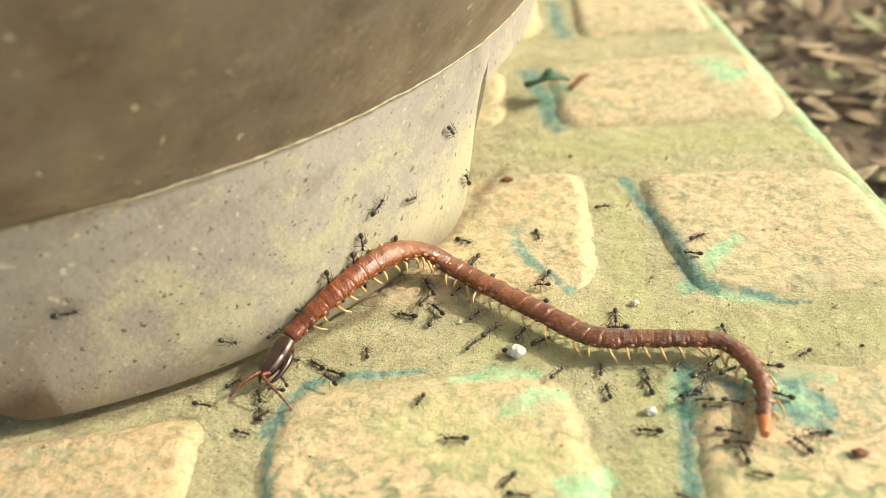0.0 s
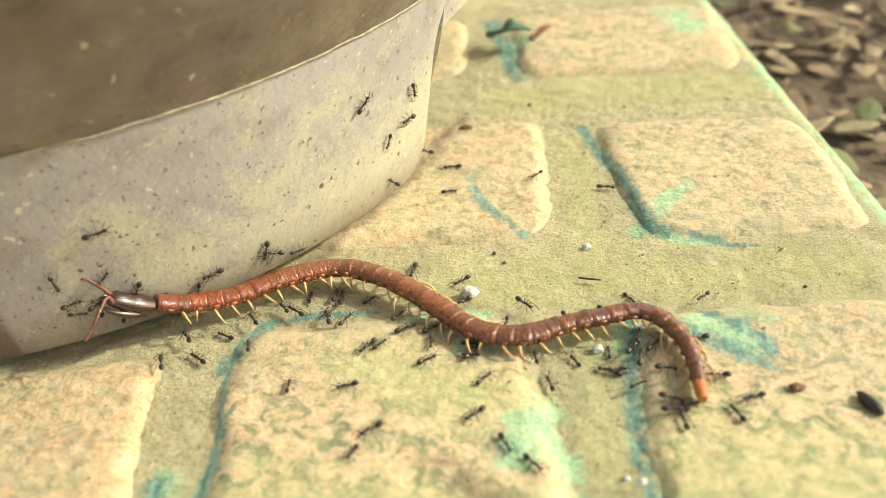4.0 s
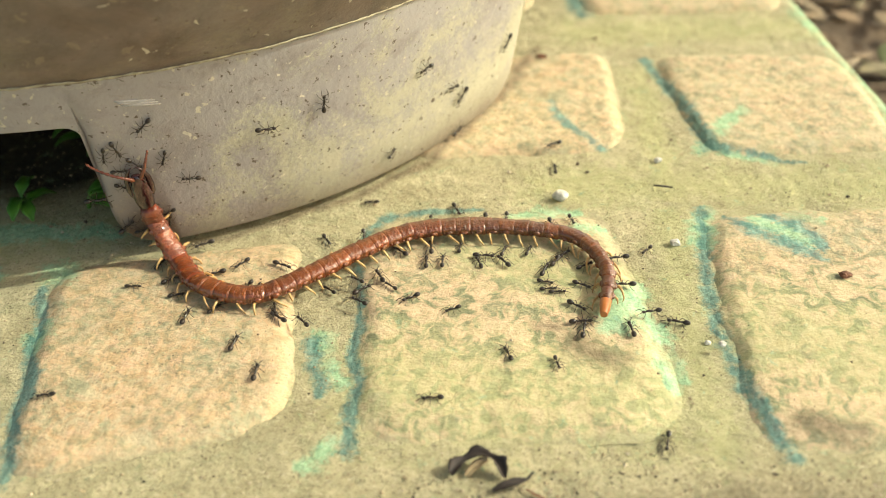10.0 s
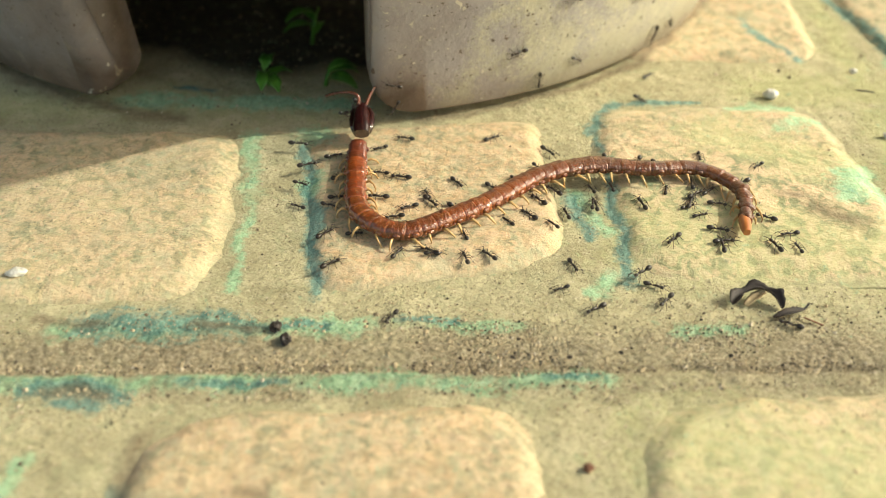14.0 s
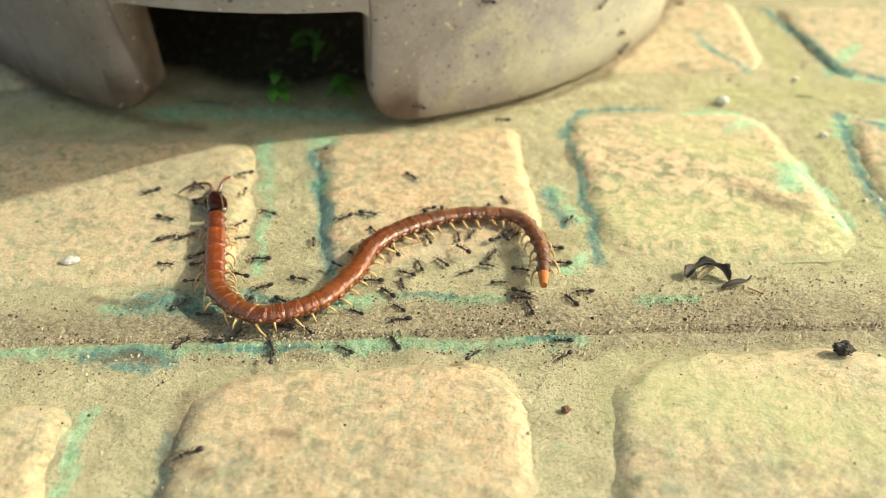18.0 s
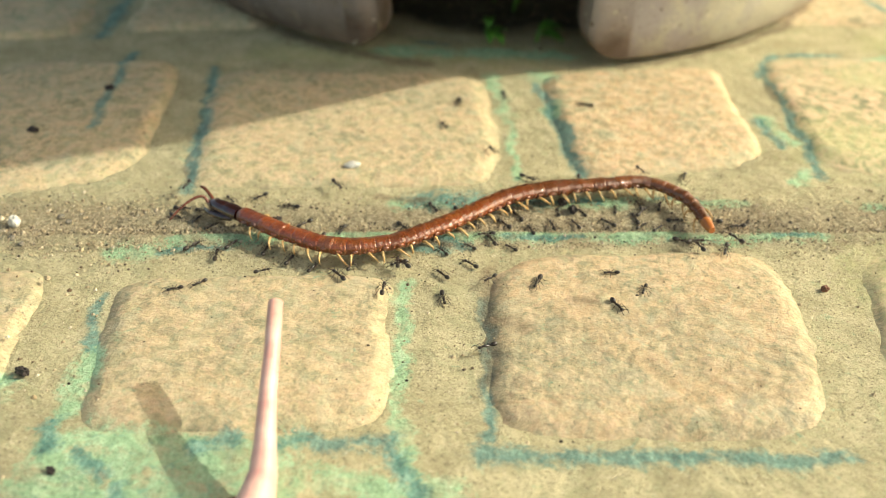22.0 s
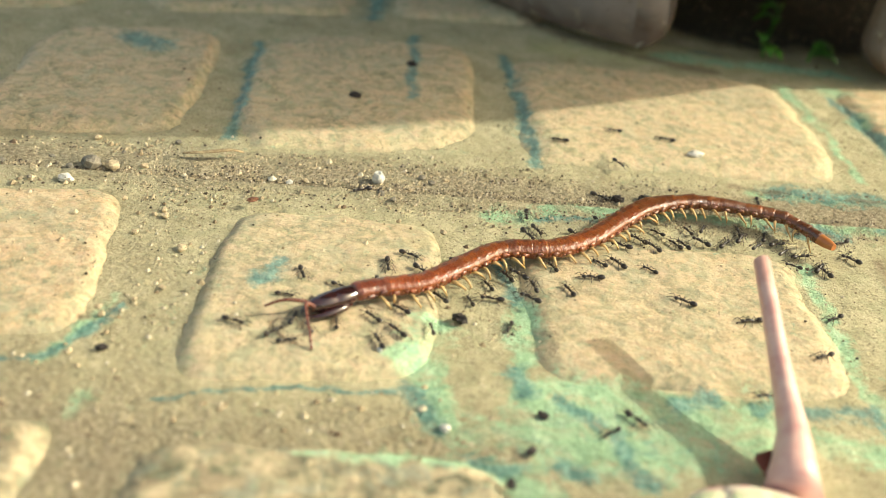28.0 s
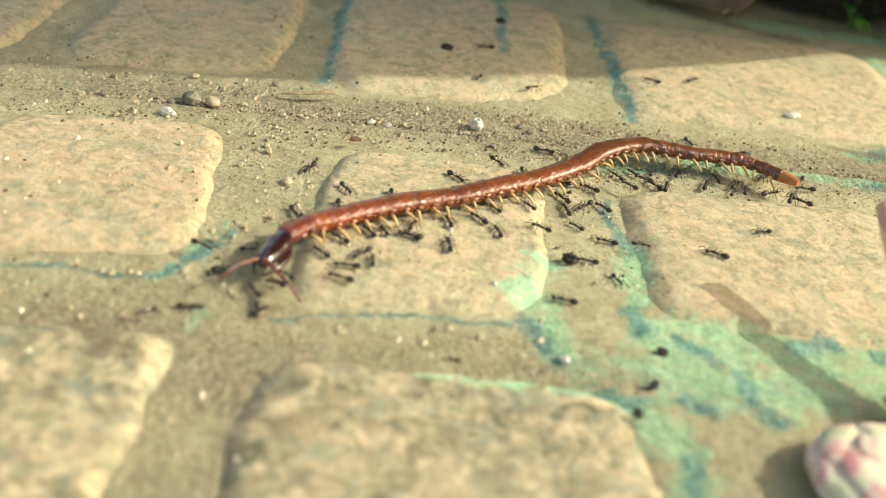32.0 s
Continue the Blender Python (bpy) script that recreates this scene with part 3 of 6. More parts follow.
stroke("soil", 11.0, 8.4, 11.8, 8.1, 0.26)


# ---- the paved floor ----
def edge_x(y):
    """The floor ends along this line, above a bed of soil."""
    return 15.15 - 0.172 * (y - 17.84)


def sides(x, y):
    """The flat values of the paint and dust at the points x, y."""
    return {"leaf": amount("leaf", x, y), "teal": amount("teal", x, y), "moss": amount("moss", x, y), "soil": amount("soil", x, y), "dust": dust(x, y)}


def build_mortar():
    """The cast bed between the stones: one sheet with a kerb along the soil."""
    nx, ny = 560, 620
    u, v = np.meshgrid(np.linspace(0, 1, nx), np.linspace(0, 1, ny))
    y = -10.5 + 46.5 * v
    x0 = -26.0
    x = x0 + (edge_x(y) - x0) * u
    z = -0.165 + 0.03 * field(x, y, 0.6, 5) + 0.024 * field(x, y, 4.5, 9, 2)
    gap = y - seam_y(x)
    z -= 0.035 * np.exp(-(gap / 0.09) ** 2)
    z += 0.035 * np.exp(-((gap - 0.45) / 0.45) ** 2) * (1 + field(x, y, 2.2, 14))
    z += 0.05 * np.exp(-((gap + 0.24) / 0.13) ** 2)
    z += 0.085 * np.clip((-0.7 - y) / 0.8, 0, 1) * np.clip((x + 11.5) / 1.5, 0, 1)
    z -= 0.25 * np.clip((u - 0.988) / 0.012, 0, 1) ** 2
    verts = np.stack([x * cm, y * cm, z * cm], -1).reshape(-1, 3)
    n = np.arange(nx * ny).reshape(ny, nx)
    faces = np.stack([n[:-1, :-1], n[:-1, 1:], n[1:, 1:], n[1:, :-1]], -1).reshape(-1, 4)
    me = bpy.data.meshes.new("pavement")
    me.vertices.add(len(verts))
    me.vertices.foreach_set("co", verts.astype(np.float32).ravel())
    me.loops.add(faces.size)
    me.loops.foreach_set("vertex_index", faces.astype(np.int32).ravel())
    me.polygons.add(len(faces))
    me.polygons.foreach_set("loop_start", np.arange(0, faces.size, 4, dtype=np.int32))
    me.update(calc_edges=True)
    me.shade_smooth()
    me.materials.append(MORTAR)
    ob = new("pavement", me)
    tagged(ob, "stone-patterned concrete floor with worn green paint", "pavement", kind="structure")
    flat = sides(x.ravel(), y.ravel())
    # round patch inside the foot ring where shade is put into the colour
    flat["under_pot_shade"] = np.clip((8.7 + 0.5 * field(x, y, 0.8, 61) - np.hypot(x + 3.6, y - 23.2)).ravel() / 0.9, 0, 0.95)
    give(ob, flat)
    return ob


FLOOR = build_mortar()
STONE_QUADS = []


def paving_stone(tl, tr, br, bl, seed, round_off=5.0, drop=0.20, warm=0.15, label=""):
    """A low cast stone with rounded corners and a worn rim; its corners in centimetres."""
    turns, rings = 150, 34
    a = np.linspace(0, 2 * math.pi, turns, endpoint=False)
    c, s = np.cos(a), np.sin(a)
    k = (np.abs(c) ** round_off + np.abs(s) ** round_off) ** (-1 / round_off)
    wob = 1 + 0.024 * field(c * 2 + seed, s * 2, 1.2, 30 + seed, 3) + 0.006 * field(c * 2 + seed, s * 2, 7.0, 35 + seed, 2)
    rr = np.r_[np.linspace(0.02, 0.86, 24), np.linspace(0.88, 1.0, rings - 24)]
    u, v = rr[:, None] * (c * k * wob)[None], rr[:, None] * (s * k * wob)[None]
    w = [np.array(p) for p in (bl, br, tr, tl)]
    x = ((1 - u) * (1 - v) * w[0][0] + (1 + u) * (1 - v) * w[1][0] + (1 + u) * (1 + v) * w[2][0] + (1 - u) * (1 + v) * w[3][0]) / 4
    y = ((1 - u) * (1 - v) * w[0][1] + (1 + u) * (1 - v) * w[1][1] + (1 + u) * (1 + v) * w[2][1] + (1 - u) * (1 + v) * w[3][1]) / 4
    r = np.broadcast_to(rr[:, None], x.shape)
    start = 0.80
    t = np.clip((r - start - 0.06 * field(x, y, 1.1, 47)) / (1 - start), 0, 1)
    z = -0.03 * r ** 4 - drop * t * t * (3 - 2 * t) + 0.014 * t * field(x, y, 2.0, 49) + 0.022 * field(x, y, 0.7, 40) + 0.018 * field(x, y, 4.0, 44, 3)
    mid = np.array([[x[0].mean(), y[0].mean(), z[0].mean()]])
    verts = np.concatenate([np.stack([x, y, z], -1).reshape(-1, 3), mid]) * cm
    n = np.arange(rings * turns).reshape(rings, turns)
    m = np.roll(n, -1, 1)
    faces = np.stack([n[:-1], n[1:], m[1:], m[:-1]], -1).reshape(-1, 4).tolist()
    faces += [(rings * turns, int(p), int(q)) for p, q in zip(n[0], m[0])]
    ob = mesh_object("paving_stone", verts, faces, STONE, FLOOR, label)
    xs, ys = np.r_[x.ravel(), mid[0, 0]], np.r_[y.ravel(), mid[0, 1]]
    flat = sides(xs, ys)
    # south and east rims are painted paler, as if the sun caught them
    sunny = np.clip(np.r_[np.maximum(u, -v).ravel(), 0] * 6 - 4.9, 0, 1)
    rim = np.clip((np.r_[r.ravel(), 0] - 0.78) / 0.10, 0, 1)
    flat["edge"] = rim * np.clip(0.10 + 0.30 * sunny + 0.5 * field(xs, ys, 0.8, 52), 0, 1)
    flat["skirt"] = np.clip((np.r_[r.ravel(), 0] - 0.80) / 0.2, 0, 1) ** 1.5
    flat["warm"] = np.clip(warm * (1 + 0.7 * field(xs, ys, 0.35, 57)), 0, 1)
    flat["dust"] = np.clip(flat["dust"] * np.maximum(0.25 + 0.9 * np.r_[r.ravel(), 0] ** 6, np.clip(-2.6 - ys, 0, 1.1)), 0, 1)
    south = np.clip((4.5 - ys) / 3, 0, 1) * (0.24 + 0.26 * np.clip((xs + 6) / 3, 0, 1)) + np.clip(-2.6 - ys, 0, 1) * 0.75
    flat["dust"] = np.clip(np.maximum(flat["dust"], south * (1 + 0.6 * field(xs, ys, 0.5, 77))), 0, 1)
    flat["weather"] = np.clip(0.42 + np.clip((13.2 - ys) / 3.0, 0, 0.6) * np.clip((xs - 2.5) / 1.5, 0, 1) * np.clip((ys - 5) / 2, 0, 1) * (1 + 0.5 * field(xs, ys, 0.4, 79)), 0, 1)
    flat["weather"] = np.clip(flat["weather"] + 0.5 * np.clip(-2.6 - ys, 0, 1), 0, 1)
    give(ob, flat)
    STONE_QUADS.append((tl, tr, br, bl))
    return ob


paving_stone((-21.8, 10.4), (-17.6, 11.5), (-17.0, 5.0), (-21.6, 4.0), 1)
paving_stone((-17.05, 11.5), (-11.45, 12.6), (-10.95, 5.9), (-16.4, 4.65), 2, 4.5)
paving_stone((-11.0, 11.9), (-3.4, 12.3), (-2.95, 6.55), (-10.35, 5.65), 3, 9)
paving_stone((-2.7, 12.4), (2.4, 13.45), (3.0, 8.2), (-1.62, 6.75), 4, 8, warm=0.75, label="orange-tinted cast paving stone")
paving_stone((3.25, 13.9), (8.3, 14.4), (9.45, 8.0), (3.72, 7.6), 5, 6.5, 0.15, 0.25)
paving_stone((9.8, 14.3), (15.4, 14.4), (15.8, 7.9), (10.0, 7.5), 6, 8.0, warm=0.4)
paving_stone((4.0, 21.0), (8.9, 21.2), (9.15, 16.25), (3.9, 15.9), 7, 7.0, warm=0.4)
paving_stone((9.55, 20.9), (14.45, 20.9), (15.0, 16.15), (10.5, 15.9), 8, 8.0)
paving_stone((7.8, 27.1), (13.45, 27.2), (13.95, 23.2), (8.1, 22.9), 9, 7.0)
paving_stone((2.0, 27.2), (7.1, 27.1), (7.2, 23.1), (2.0, 23.0), 10, 6.0)
paving_stone((2.0, 33.5), (7.9, 33.3), (8.1, 28.7), (2.0, 28.6), 11, 6.0)
paving_stone((8.6, 33.3), (12.3, 33.2), (12.75, 28.6), (8.7, 28.6), 12, 7.0)
paving_stone((-20.9, 16.6), (-15.1, 17.6), (-14.6, 13.3), (-20.3, 11.75), 13, 6.0)
paving_stone((-14.0, 18.4), (-9.0, 19.0), (-9.6, 14.3), (-14.1, 13.5), 14, 6.0)
paving_stone((-26.0, 15.2), (-21.8, 16.2), (-21.3, 11.4), (-25.6, 10.2), 15, 5.0)
paving_stone((-25.6, 9.3), (-22.5, 10.0), (-22.3, 4.0), (-25.2, 3.3), 16, 5.0)
paving_stone((-21.6, 1.9), (-17.3, 3.0), (-16.5, -1.7), (-20.6, -2.85), 17, 5, 0.23, warm=0.75, label="orange-tinted cast paving stone")
paving_stone((-15.6, 2.75), (-11.5, 3.1), (-11.3, -1.85), (-15.45, -2.8), 18, 7, 0.23)
paving_stone((-10.55, 2.75), (-5.05, 3.45), (-4.75, -1.1), (-10.05, -1.85), 19, 9, 0.22, warm=0.35)
paving_stone((-3.7, 4.15), (2.5, 4.95), (2.65, -0.75), (-3.45, -1.4), 20, 6, 0.22, warm=0.6)
paving_stone((3.65, 5.0), (9.3, 5.7), (9.2, -0.1), (3.35, -0.6), 21, 5.0)
paving_stone((10.3, 5.9), (15.8, 6.2), (15.9, 0.2), (10.2, 0.0), 22, 6.0)
paving_stone((-20.8, -4.2), (-16.1, -3.25), (-15.95, -8.0), (-20.4, -8.8), 23, 8.0, 0.25, warm=0.45)
paving_stone((-15.5, -3.4), (-10.1, -3.15), (-9.1, -8.2), (-15.25, -8.6), 24, 6.0, 0.25, warm=0.35)
paving_stone((-7.9, -3.6), (-4.9, -3.0), (-4.6, -7.4), (-8.0, -8.0), 25, 4.0)
paving_stone((-3.6, -2.5), (2.0, -2.0), (2.2, -6.6), (-3.5, -7.2), 26, 5.0)
paving_stone((-25.2, 1.2), (-22.4, 1.7), (-21.5, -3.0), (-24.8, -3.6), 27, 5.0)


# ---- the soil beyond the floor, out to the horizon ----
def build_ground():
    bm = bmesh.new()
    bmesh.ops.create_grid(bm, x_segments=60, y_segments=60, size=300)
    for v in bm.verts:
        d = max(abs(v.co.x), abs(v.co.y)) / 300
        s = (d ** 4 * 300) / max(d * 300, 1e-6) if d > 0 else 0
        v.co.x, v.co.y = v.co.x * s + 0.2 * cm, v.co.y * s + 0.2
        v.co.z = -3.2 * cm + 0.25 * cm * noise.noise(Vector((v.co.x * 25, v.co.y * 25, 0)))
    return tagged(part("ground", bm, SOIL, None), "dark garden soil beside the floor", "ground", kind="structure")


build_ground()


# ---- the flower pot ----
POT_AT = Vector((-3.6, 23.2))


def foot_radius(z):
    return 10.8 + 0.8 * z / 4.15


def pot_foot(thing_ob):
    """A ring with an arched gap, on which the pot stands."""
    top, corner = 3.12, 0.30
    gaps = [(radians(-91.85), 2.805), (radians(-1.0), 4.24)]
    angles = set()
    for m, half in gaps:
        for d in (0, 0.8, 1.6, 2.1, 2.3, 2.42, 2.52, 2.6, 2.66, 2.70, 2.72, 2.74, 2.78, 2.84, 2.92, 3.02, 3.14, 3.28, 3.45, 3.62):
            d += half - 2.68
            angles |= {round(m + s * d / 11.0, 6) % (2 * math.pi) for s in (1, -1)}
        angles |= {round(m + d / 11.0, 6) % (2 * math.pi) for d in np.arange(3.9, 65.5, 0.35)}
    angles = sorted(angles)
    rows, lime, grime_and_shade = [], [], []
    bm = bmesh.new()
    for a in angles:
        d, half = min((abs((a - m + math.pi) % (2 * math.pi) - math.pi) * 11.0 - h, h) for m, h in gaps)
        d += half
        if d < half:
            e = half - d
            low = top - (corner - math.sqrt(max(corner ** 2 - (corner - e) ** 2, 0)) if e < corner else 0)
        else:
            e = d - half
            toe = 0.75 if math.pi < a < radians(268.1) else 1.0
            low = toe - math.sqrt(max(toe ** 2 - (toe - e) ** 2, 0)) if e < toe else 0.0
        ring = []
        thick = 1.25
        profile = [(0.0, 4.12)]
        for f in (0.8, 0.6, 0.4, 0.25, 0.12, 0.05):
            profile.append((0.0, low + (4.12 - low) * f))
        profile += [(-0.02, low + 0.075), (-0.06, low + 0.06), (-0.30, low + 0.06), (-0.34, low), (-thick + 0.2, low), (-thick, low + 0.12), (-thick, low + (4.12 - low) * 0.5), (-thick, 4.12)]
        fillet = 0.60 if math.pi < a < radians(268.1) else 0.32
        e = max(0.0, d - half) if d >= half else fillet
        turn_in = fillet - math.sqrt(max(fillet ** 2 - (fillet - e) ** 2, 0.0)) if e < fillet else 0.0
        for dr, z in profile:
            r = foot_radius(z) + dr - (turn_in * 0.9 * max(0.0, min(1.0, (3.35 - z) / 0.6)) if dr > -0.5 else 0.0)
            ring.append(bm.verts.new(((POT_AT.x + r * math.cos(a)) * cm, (POT_AT.y + r * math.sin(a)) * cm, z * cm)))
        rows.append(ring)
    for p, q in zip(rows, rows[1:] + rows[:1]):
        for n in range(len(p) - 1):
            bm.faces.new((p[n], q[n], q[n + 1], p[n + 1]))
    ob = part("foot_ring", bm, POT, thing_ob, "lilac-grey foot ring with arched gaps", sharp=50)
    co = np.array([v.co for v in ob.data.vertices]) / cm
    ang = np.arctan2(co[:, 1] - POT_AT.y, co[:, 0] - POT_AT.x)
    sunny = np.clip(1.2 - np.abs(ang + 0.55) / 0.75, 0, 1)
    # inner face and base band are painted shade; the toes carry real grime
    give(ob, {"lime": np.clip(sunny * (1.25 - co[:, 2] / 3.6), 0, 1),
              "grime_and_shade": np.where(np.hypot(co[:, 0] - POT_AT.x, co[:, 1] - POT_AT.y) < foot_radius(co[:, 2]) - 0.9, 1.0, np.clip(0.95 - co[:, 2] * 1.1, 0, 1) + np.where(np.abs(np.abs(ang + 1.592) - 0.285) < 0.06, np.clip(1.1 - co[:, 2] * 0.6, 0, 1) * 1.1, 0.0) + np.clip((-1.75 - ang) / 0.2, 0, 1) * np.where(ang > -2.9, 0.62, 0.0))})
    return ob


def pot_body(thing_ob):
    """The flaring bowl above the foot, turned on a lathe."""
    profile = [(10.2, 4.0), (11.55, 4.0), (11.60, 4.10), (11.66, 4.22), (11.9, 4.6), (12.6, 5.75), (13.4, 7.1), (14.3, 8.7),
               (15.1, 10.2), (15.7, 11.5), (16.1, 13.0), (16.4, 15.0), (16.7, 18.0), (17.2, 18.3), (17.3, 19.4), (17.0, 19.7),
               (16.3, 19.6), (16.1, 18.5), (15.8, 15.0), (14.6, 10.5), (11.2, 4.9), (0.3, 4.7)]
    bm = bmesh.new()
    n = 128
    rings = []
    for r, z in profile:
        rings.append([bm.verts.new(((POT_AT.x + r * math.cos(a)) * cm, (POT_AT.y + r * math.sin(a)) * cm, z * cm))
                      for a in (2 * math.pi * k / n for k in range(n))])
    for p, q in zip(rings, rings[1:]):
        for k in range(n):
            bm.faces.new((p[k], p[(k + 1) % n], q[(k + 1) % n], q[k]))
    bm.faces.new(rings[-1])
    ob = part("bowl", bm, POT, thing_ob, "flaring grey-brown bowl with flecks of lime", sharp=40)
    co = np.array([v.co for v in ob.data.vertices]) / cm
    give(ob, {"lime": np.clip(0.5 - (co[:, 2] - 4) * 0.15, 0, 0.4), "grime_and_shade": np.full(len(co), 1.0)})
    return ob


def pot_seam(thing_ob):
    """A thin ragged ridge of lime along the mould line."""
    bm = bmesh.new()
    n, rings = 900, []
    for k in range(n):
        a = 2 * math.pi * k / n
        w = 0.017 * max(0.15, 1 + 1.5 * noise.noise(Vector((k * 0.45, 3, 0)))) + 0.003
        z = 4.13 + 0.030 * noise.noise(Vector((k * 0.13, 9, 0))) + 0.012 * noise.noise(Vector((k * 0.6, 5, 0)))
        ring = []
        for b in range(5):
            t = 2 * math.pi * b / 5
            r = 11.64 + w * 0.8 * math.cos(t)
            ring.append(bm.verts.new(((POT_AT.x + r * math.cos(a)) * cm, (POT_AT.y + r * math.sin(a)) * cm, (z + w * math.sin(t)) * cm)))
        rings.append(ring)
    for p, q in zip(rings, rings[1:] + rings[:1]):
        for b in range(5):
            bm.faces.new((p[b], q[b], q[(b + 1) % 5], p[(b + 1) % 5]))
    return part("mould_seam", bm, RIM, thing_ob, "ragged limed mould seam")


def lime_scratch(thing_ob):
    """A pale scrape on the foot above one gap."""
    bm = bmesh.new()
    for k in range(3):
        pts = []
        for n in range(9):
            x = -0.35 + 0.09 * n + 0.05 * k
            z = 3.60 - 0.05 * k - 0.012 * n
            a = math.atan2(12.05 - POT_AT.y, x - POT_AT.x)
            r = foot_radius(z) + 0.004
            pts.append((POT_AT.x + r * math.cos(a), POT_AT.y + r * math.sin(a), z))
        tube(bm, pts, [0.012 + 0.016 * math.sin(math.pi * n / 8) for n in range(9)], 5)
    return part("scrape", bm, plain_material("pale_scrape", (0.40, 0.38, 0.36), (0.58, 0.55, 0.52), 600, 0.6), thing_ob, "pale scrape in the plastic")


flower_pot = thing("flower_pot", "large weathered grey plastic flower pot on an arched foot ring", "flower pot", at=(0, 0, 0))
pot_foot(flower_pot)
pot_body(flower_pot)
pot_seam(flower_pot)
lime_scratch(flower_pot)


# ---- the centipede ----
SEGMENTS = 42


def body_ring(n, whole):
    """One segment: a domed back plate over a pinched flank, tucked under its neighbours at both ends."""
    f = n / (SEGMENTS - 1)
    r = random.Random(n + 3)
    last = n == SEGMENTS - 1
    wide = 0.197 * r.uniform(0.95, 1.05) * (1.0 - 0.45 * max(0.0, (f - 0.55) / 0.45) ** 1.5) * (0.94 + 0.06 * min(1, f * 6)) * (1 + 0.16 * math.exp(-((f - 0.64) / 0.06) ** 2))
    high = 0.155 * r.uniform(0.95, 1.06) * (1.0 - 0.20 * max(0.0, (f - 0.5) / 0.5))
    long, around = 0.185, 24
    material = SHELL_NECK if f < 0.03 else SHELL_RED if f < 0.17 else SHELL_TIP if last else SHELL_BROWN if f > 0.60 else SHELL
    crease = r.uniform(-0.25, 0.2)
    stations = [-1.0, -0.92, -0.84, -0.74, -0.6, -0.4, -0.2, -0.05, 0.1, 0.3, 0.5, 0.65, 0.78, 0.88, 1.0]
    if last:
        stations = [-1.45, -1.38, -1.2, -0.8, -0.4, 0.2, 0.7, 1.0]
    bm, loops = bmesh.new(), []
    for sx in stations:
        if last:
            k = 0.95 - 0.45 * max(0.0, (0.4 - sx) / 2.0) ** 2.2
        else:
            k = 1.0 - 0.17 * abs(sx) ** 4 + 0.065 * math.exp(-((sx + 0.70) / 0.10) ** 2) - 0.022 * math.exp(-((sx - crease) / 0.07) ** 2)
        loop = []
        for i in range(around):
            a = 2 * math.pi * i / around
            y, z = math.cos(a), math.sin(a)
            y = math.copysign(abs(y) ** 0.78, y)
            z = math.copysign(abs(z) ** 0.88, z) * (1.0 if z > 0 else 0.78)
            lump = 1 + 0.022 * noise.noise(Vector((sx * 1.6 + n * 3.1, y * 2.2, z * 2.2)))
            lump += 0.016 * noise.noise(Vector((sx * 5 + n * 7.3, y * 7, z * 7)))
            if z > 0.3:
                lump -= 0.022 * math.exp(-((abs(y) - 0.40) / 0.07) ** 2)
            lump += 0.035 * math.exp(-((z - 0.30) / 0.10) ** 2) - 0.07 * math.exp(-((z - 0.0) / 0.14) ** 2)
            loop.append(bm.verts.new((sx * long * cm, wide * k * y * lump * cm, high * k * z * lump * cm)))
        loops.append(loop)
    for p, q in zip(loops, loops[1:]):
        for i in range(around):
            bm.faces.new((p[i], p[(i + 1) % around], q[(i + 1) % around], q[i]))
    bm.faces.new(loops[0][::-1])
    bm.faces.new(loops[-1])
    tilt = Euler((radians(r.gauss(0, 4)), radians(r.gauss(0, 3.5)), 0)).to_matrix()
    for v in bm.verts:
        v.co = tilt @ v.co
    label = "orange-red ring behind the head" if f < 0.17 else "orange tail tip" if last else ""
    ring = part("body_ring", bm, material, whole, label, sharp=70)
    if last:
        return ring
    for s in (1, -1):
        bm = bmesh.new()
        blob(bm, (r.uniform(-0.05, 0.0), s * wide * 0.96, high * r.uniform(-0.05, 0.25)), (0.070, r.uniform(0.035, 0.055), r.uniform(0.035, 0.05)), 12, 8)
        blob(bm, (0.08, s * wide * 0.92, high * r.uniform(-0.2, 0.05)), (0.034, 0.024, 0.024), 8, 6)
        part("flank_plate", bm, material, ring)
        if n < 1:
            continue
        sweep = -0.04 - 0.08 * f + 0.12 * math.sin(n * 2.9 + s) + r.uniform(-0.05, 0.05)
        reach = (0.17 + 0.04 * math.sin(n * 2.3) + r.uniform(-0.05, 0.05)) * (1 - 0.3 * f)
        bm = bmesh.new()
        tube(bm, [(0.02, s * wide * 0.80, -0.06), (0.03 + sweep * 0.2, s * (wide + reach * 0.40), -0.02),
                  (0.02 + sweep * 0.5, s * (wide + reach * 0.80), -0.07), (sweep * 0.85, s * (wide + reach), -0.15),
                  (sweep, s * (wide + reach * 0.86), -0.22)], [0.030, 0.028, 0.022, 0.014, 0.006], 7)
        part("leg", bm, LEG, ring)
    return ring


def centipede_shape():
    """The body in rigid rings, each with its pair of legs; every ring lies along x, its front ahead."""
    whole = thing("centipede", "long red-brown centipede with yellow legs, beset by ants", "centipede")
    rings = [body_ring(n, whole) for n in range(SEGMENTS)]
    return whole, rings, part_head(whole)


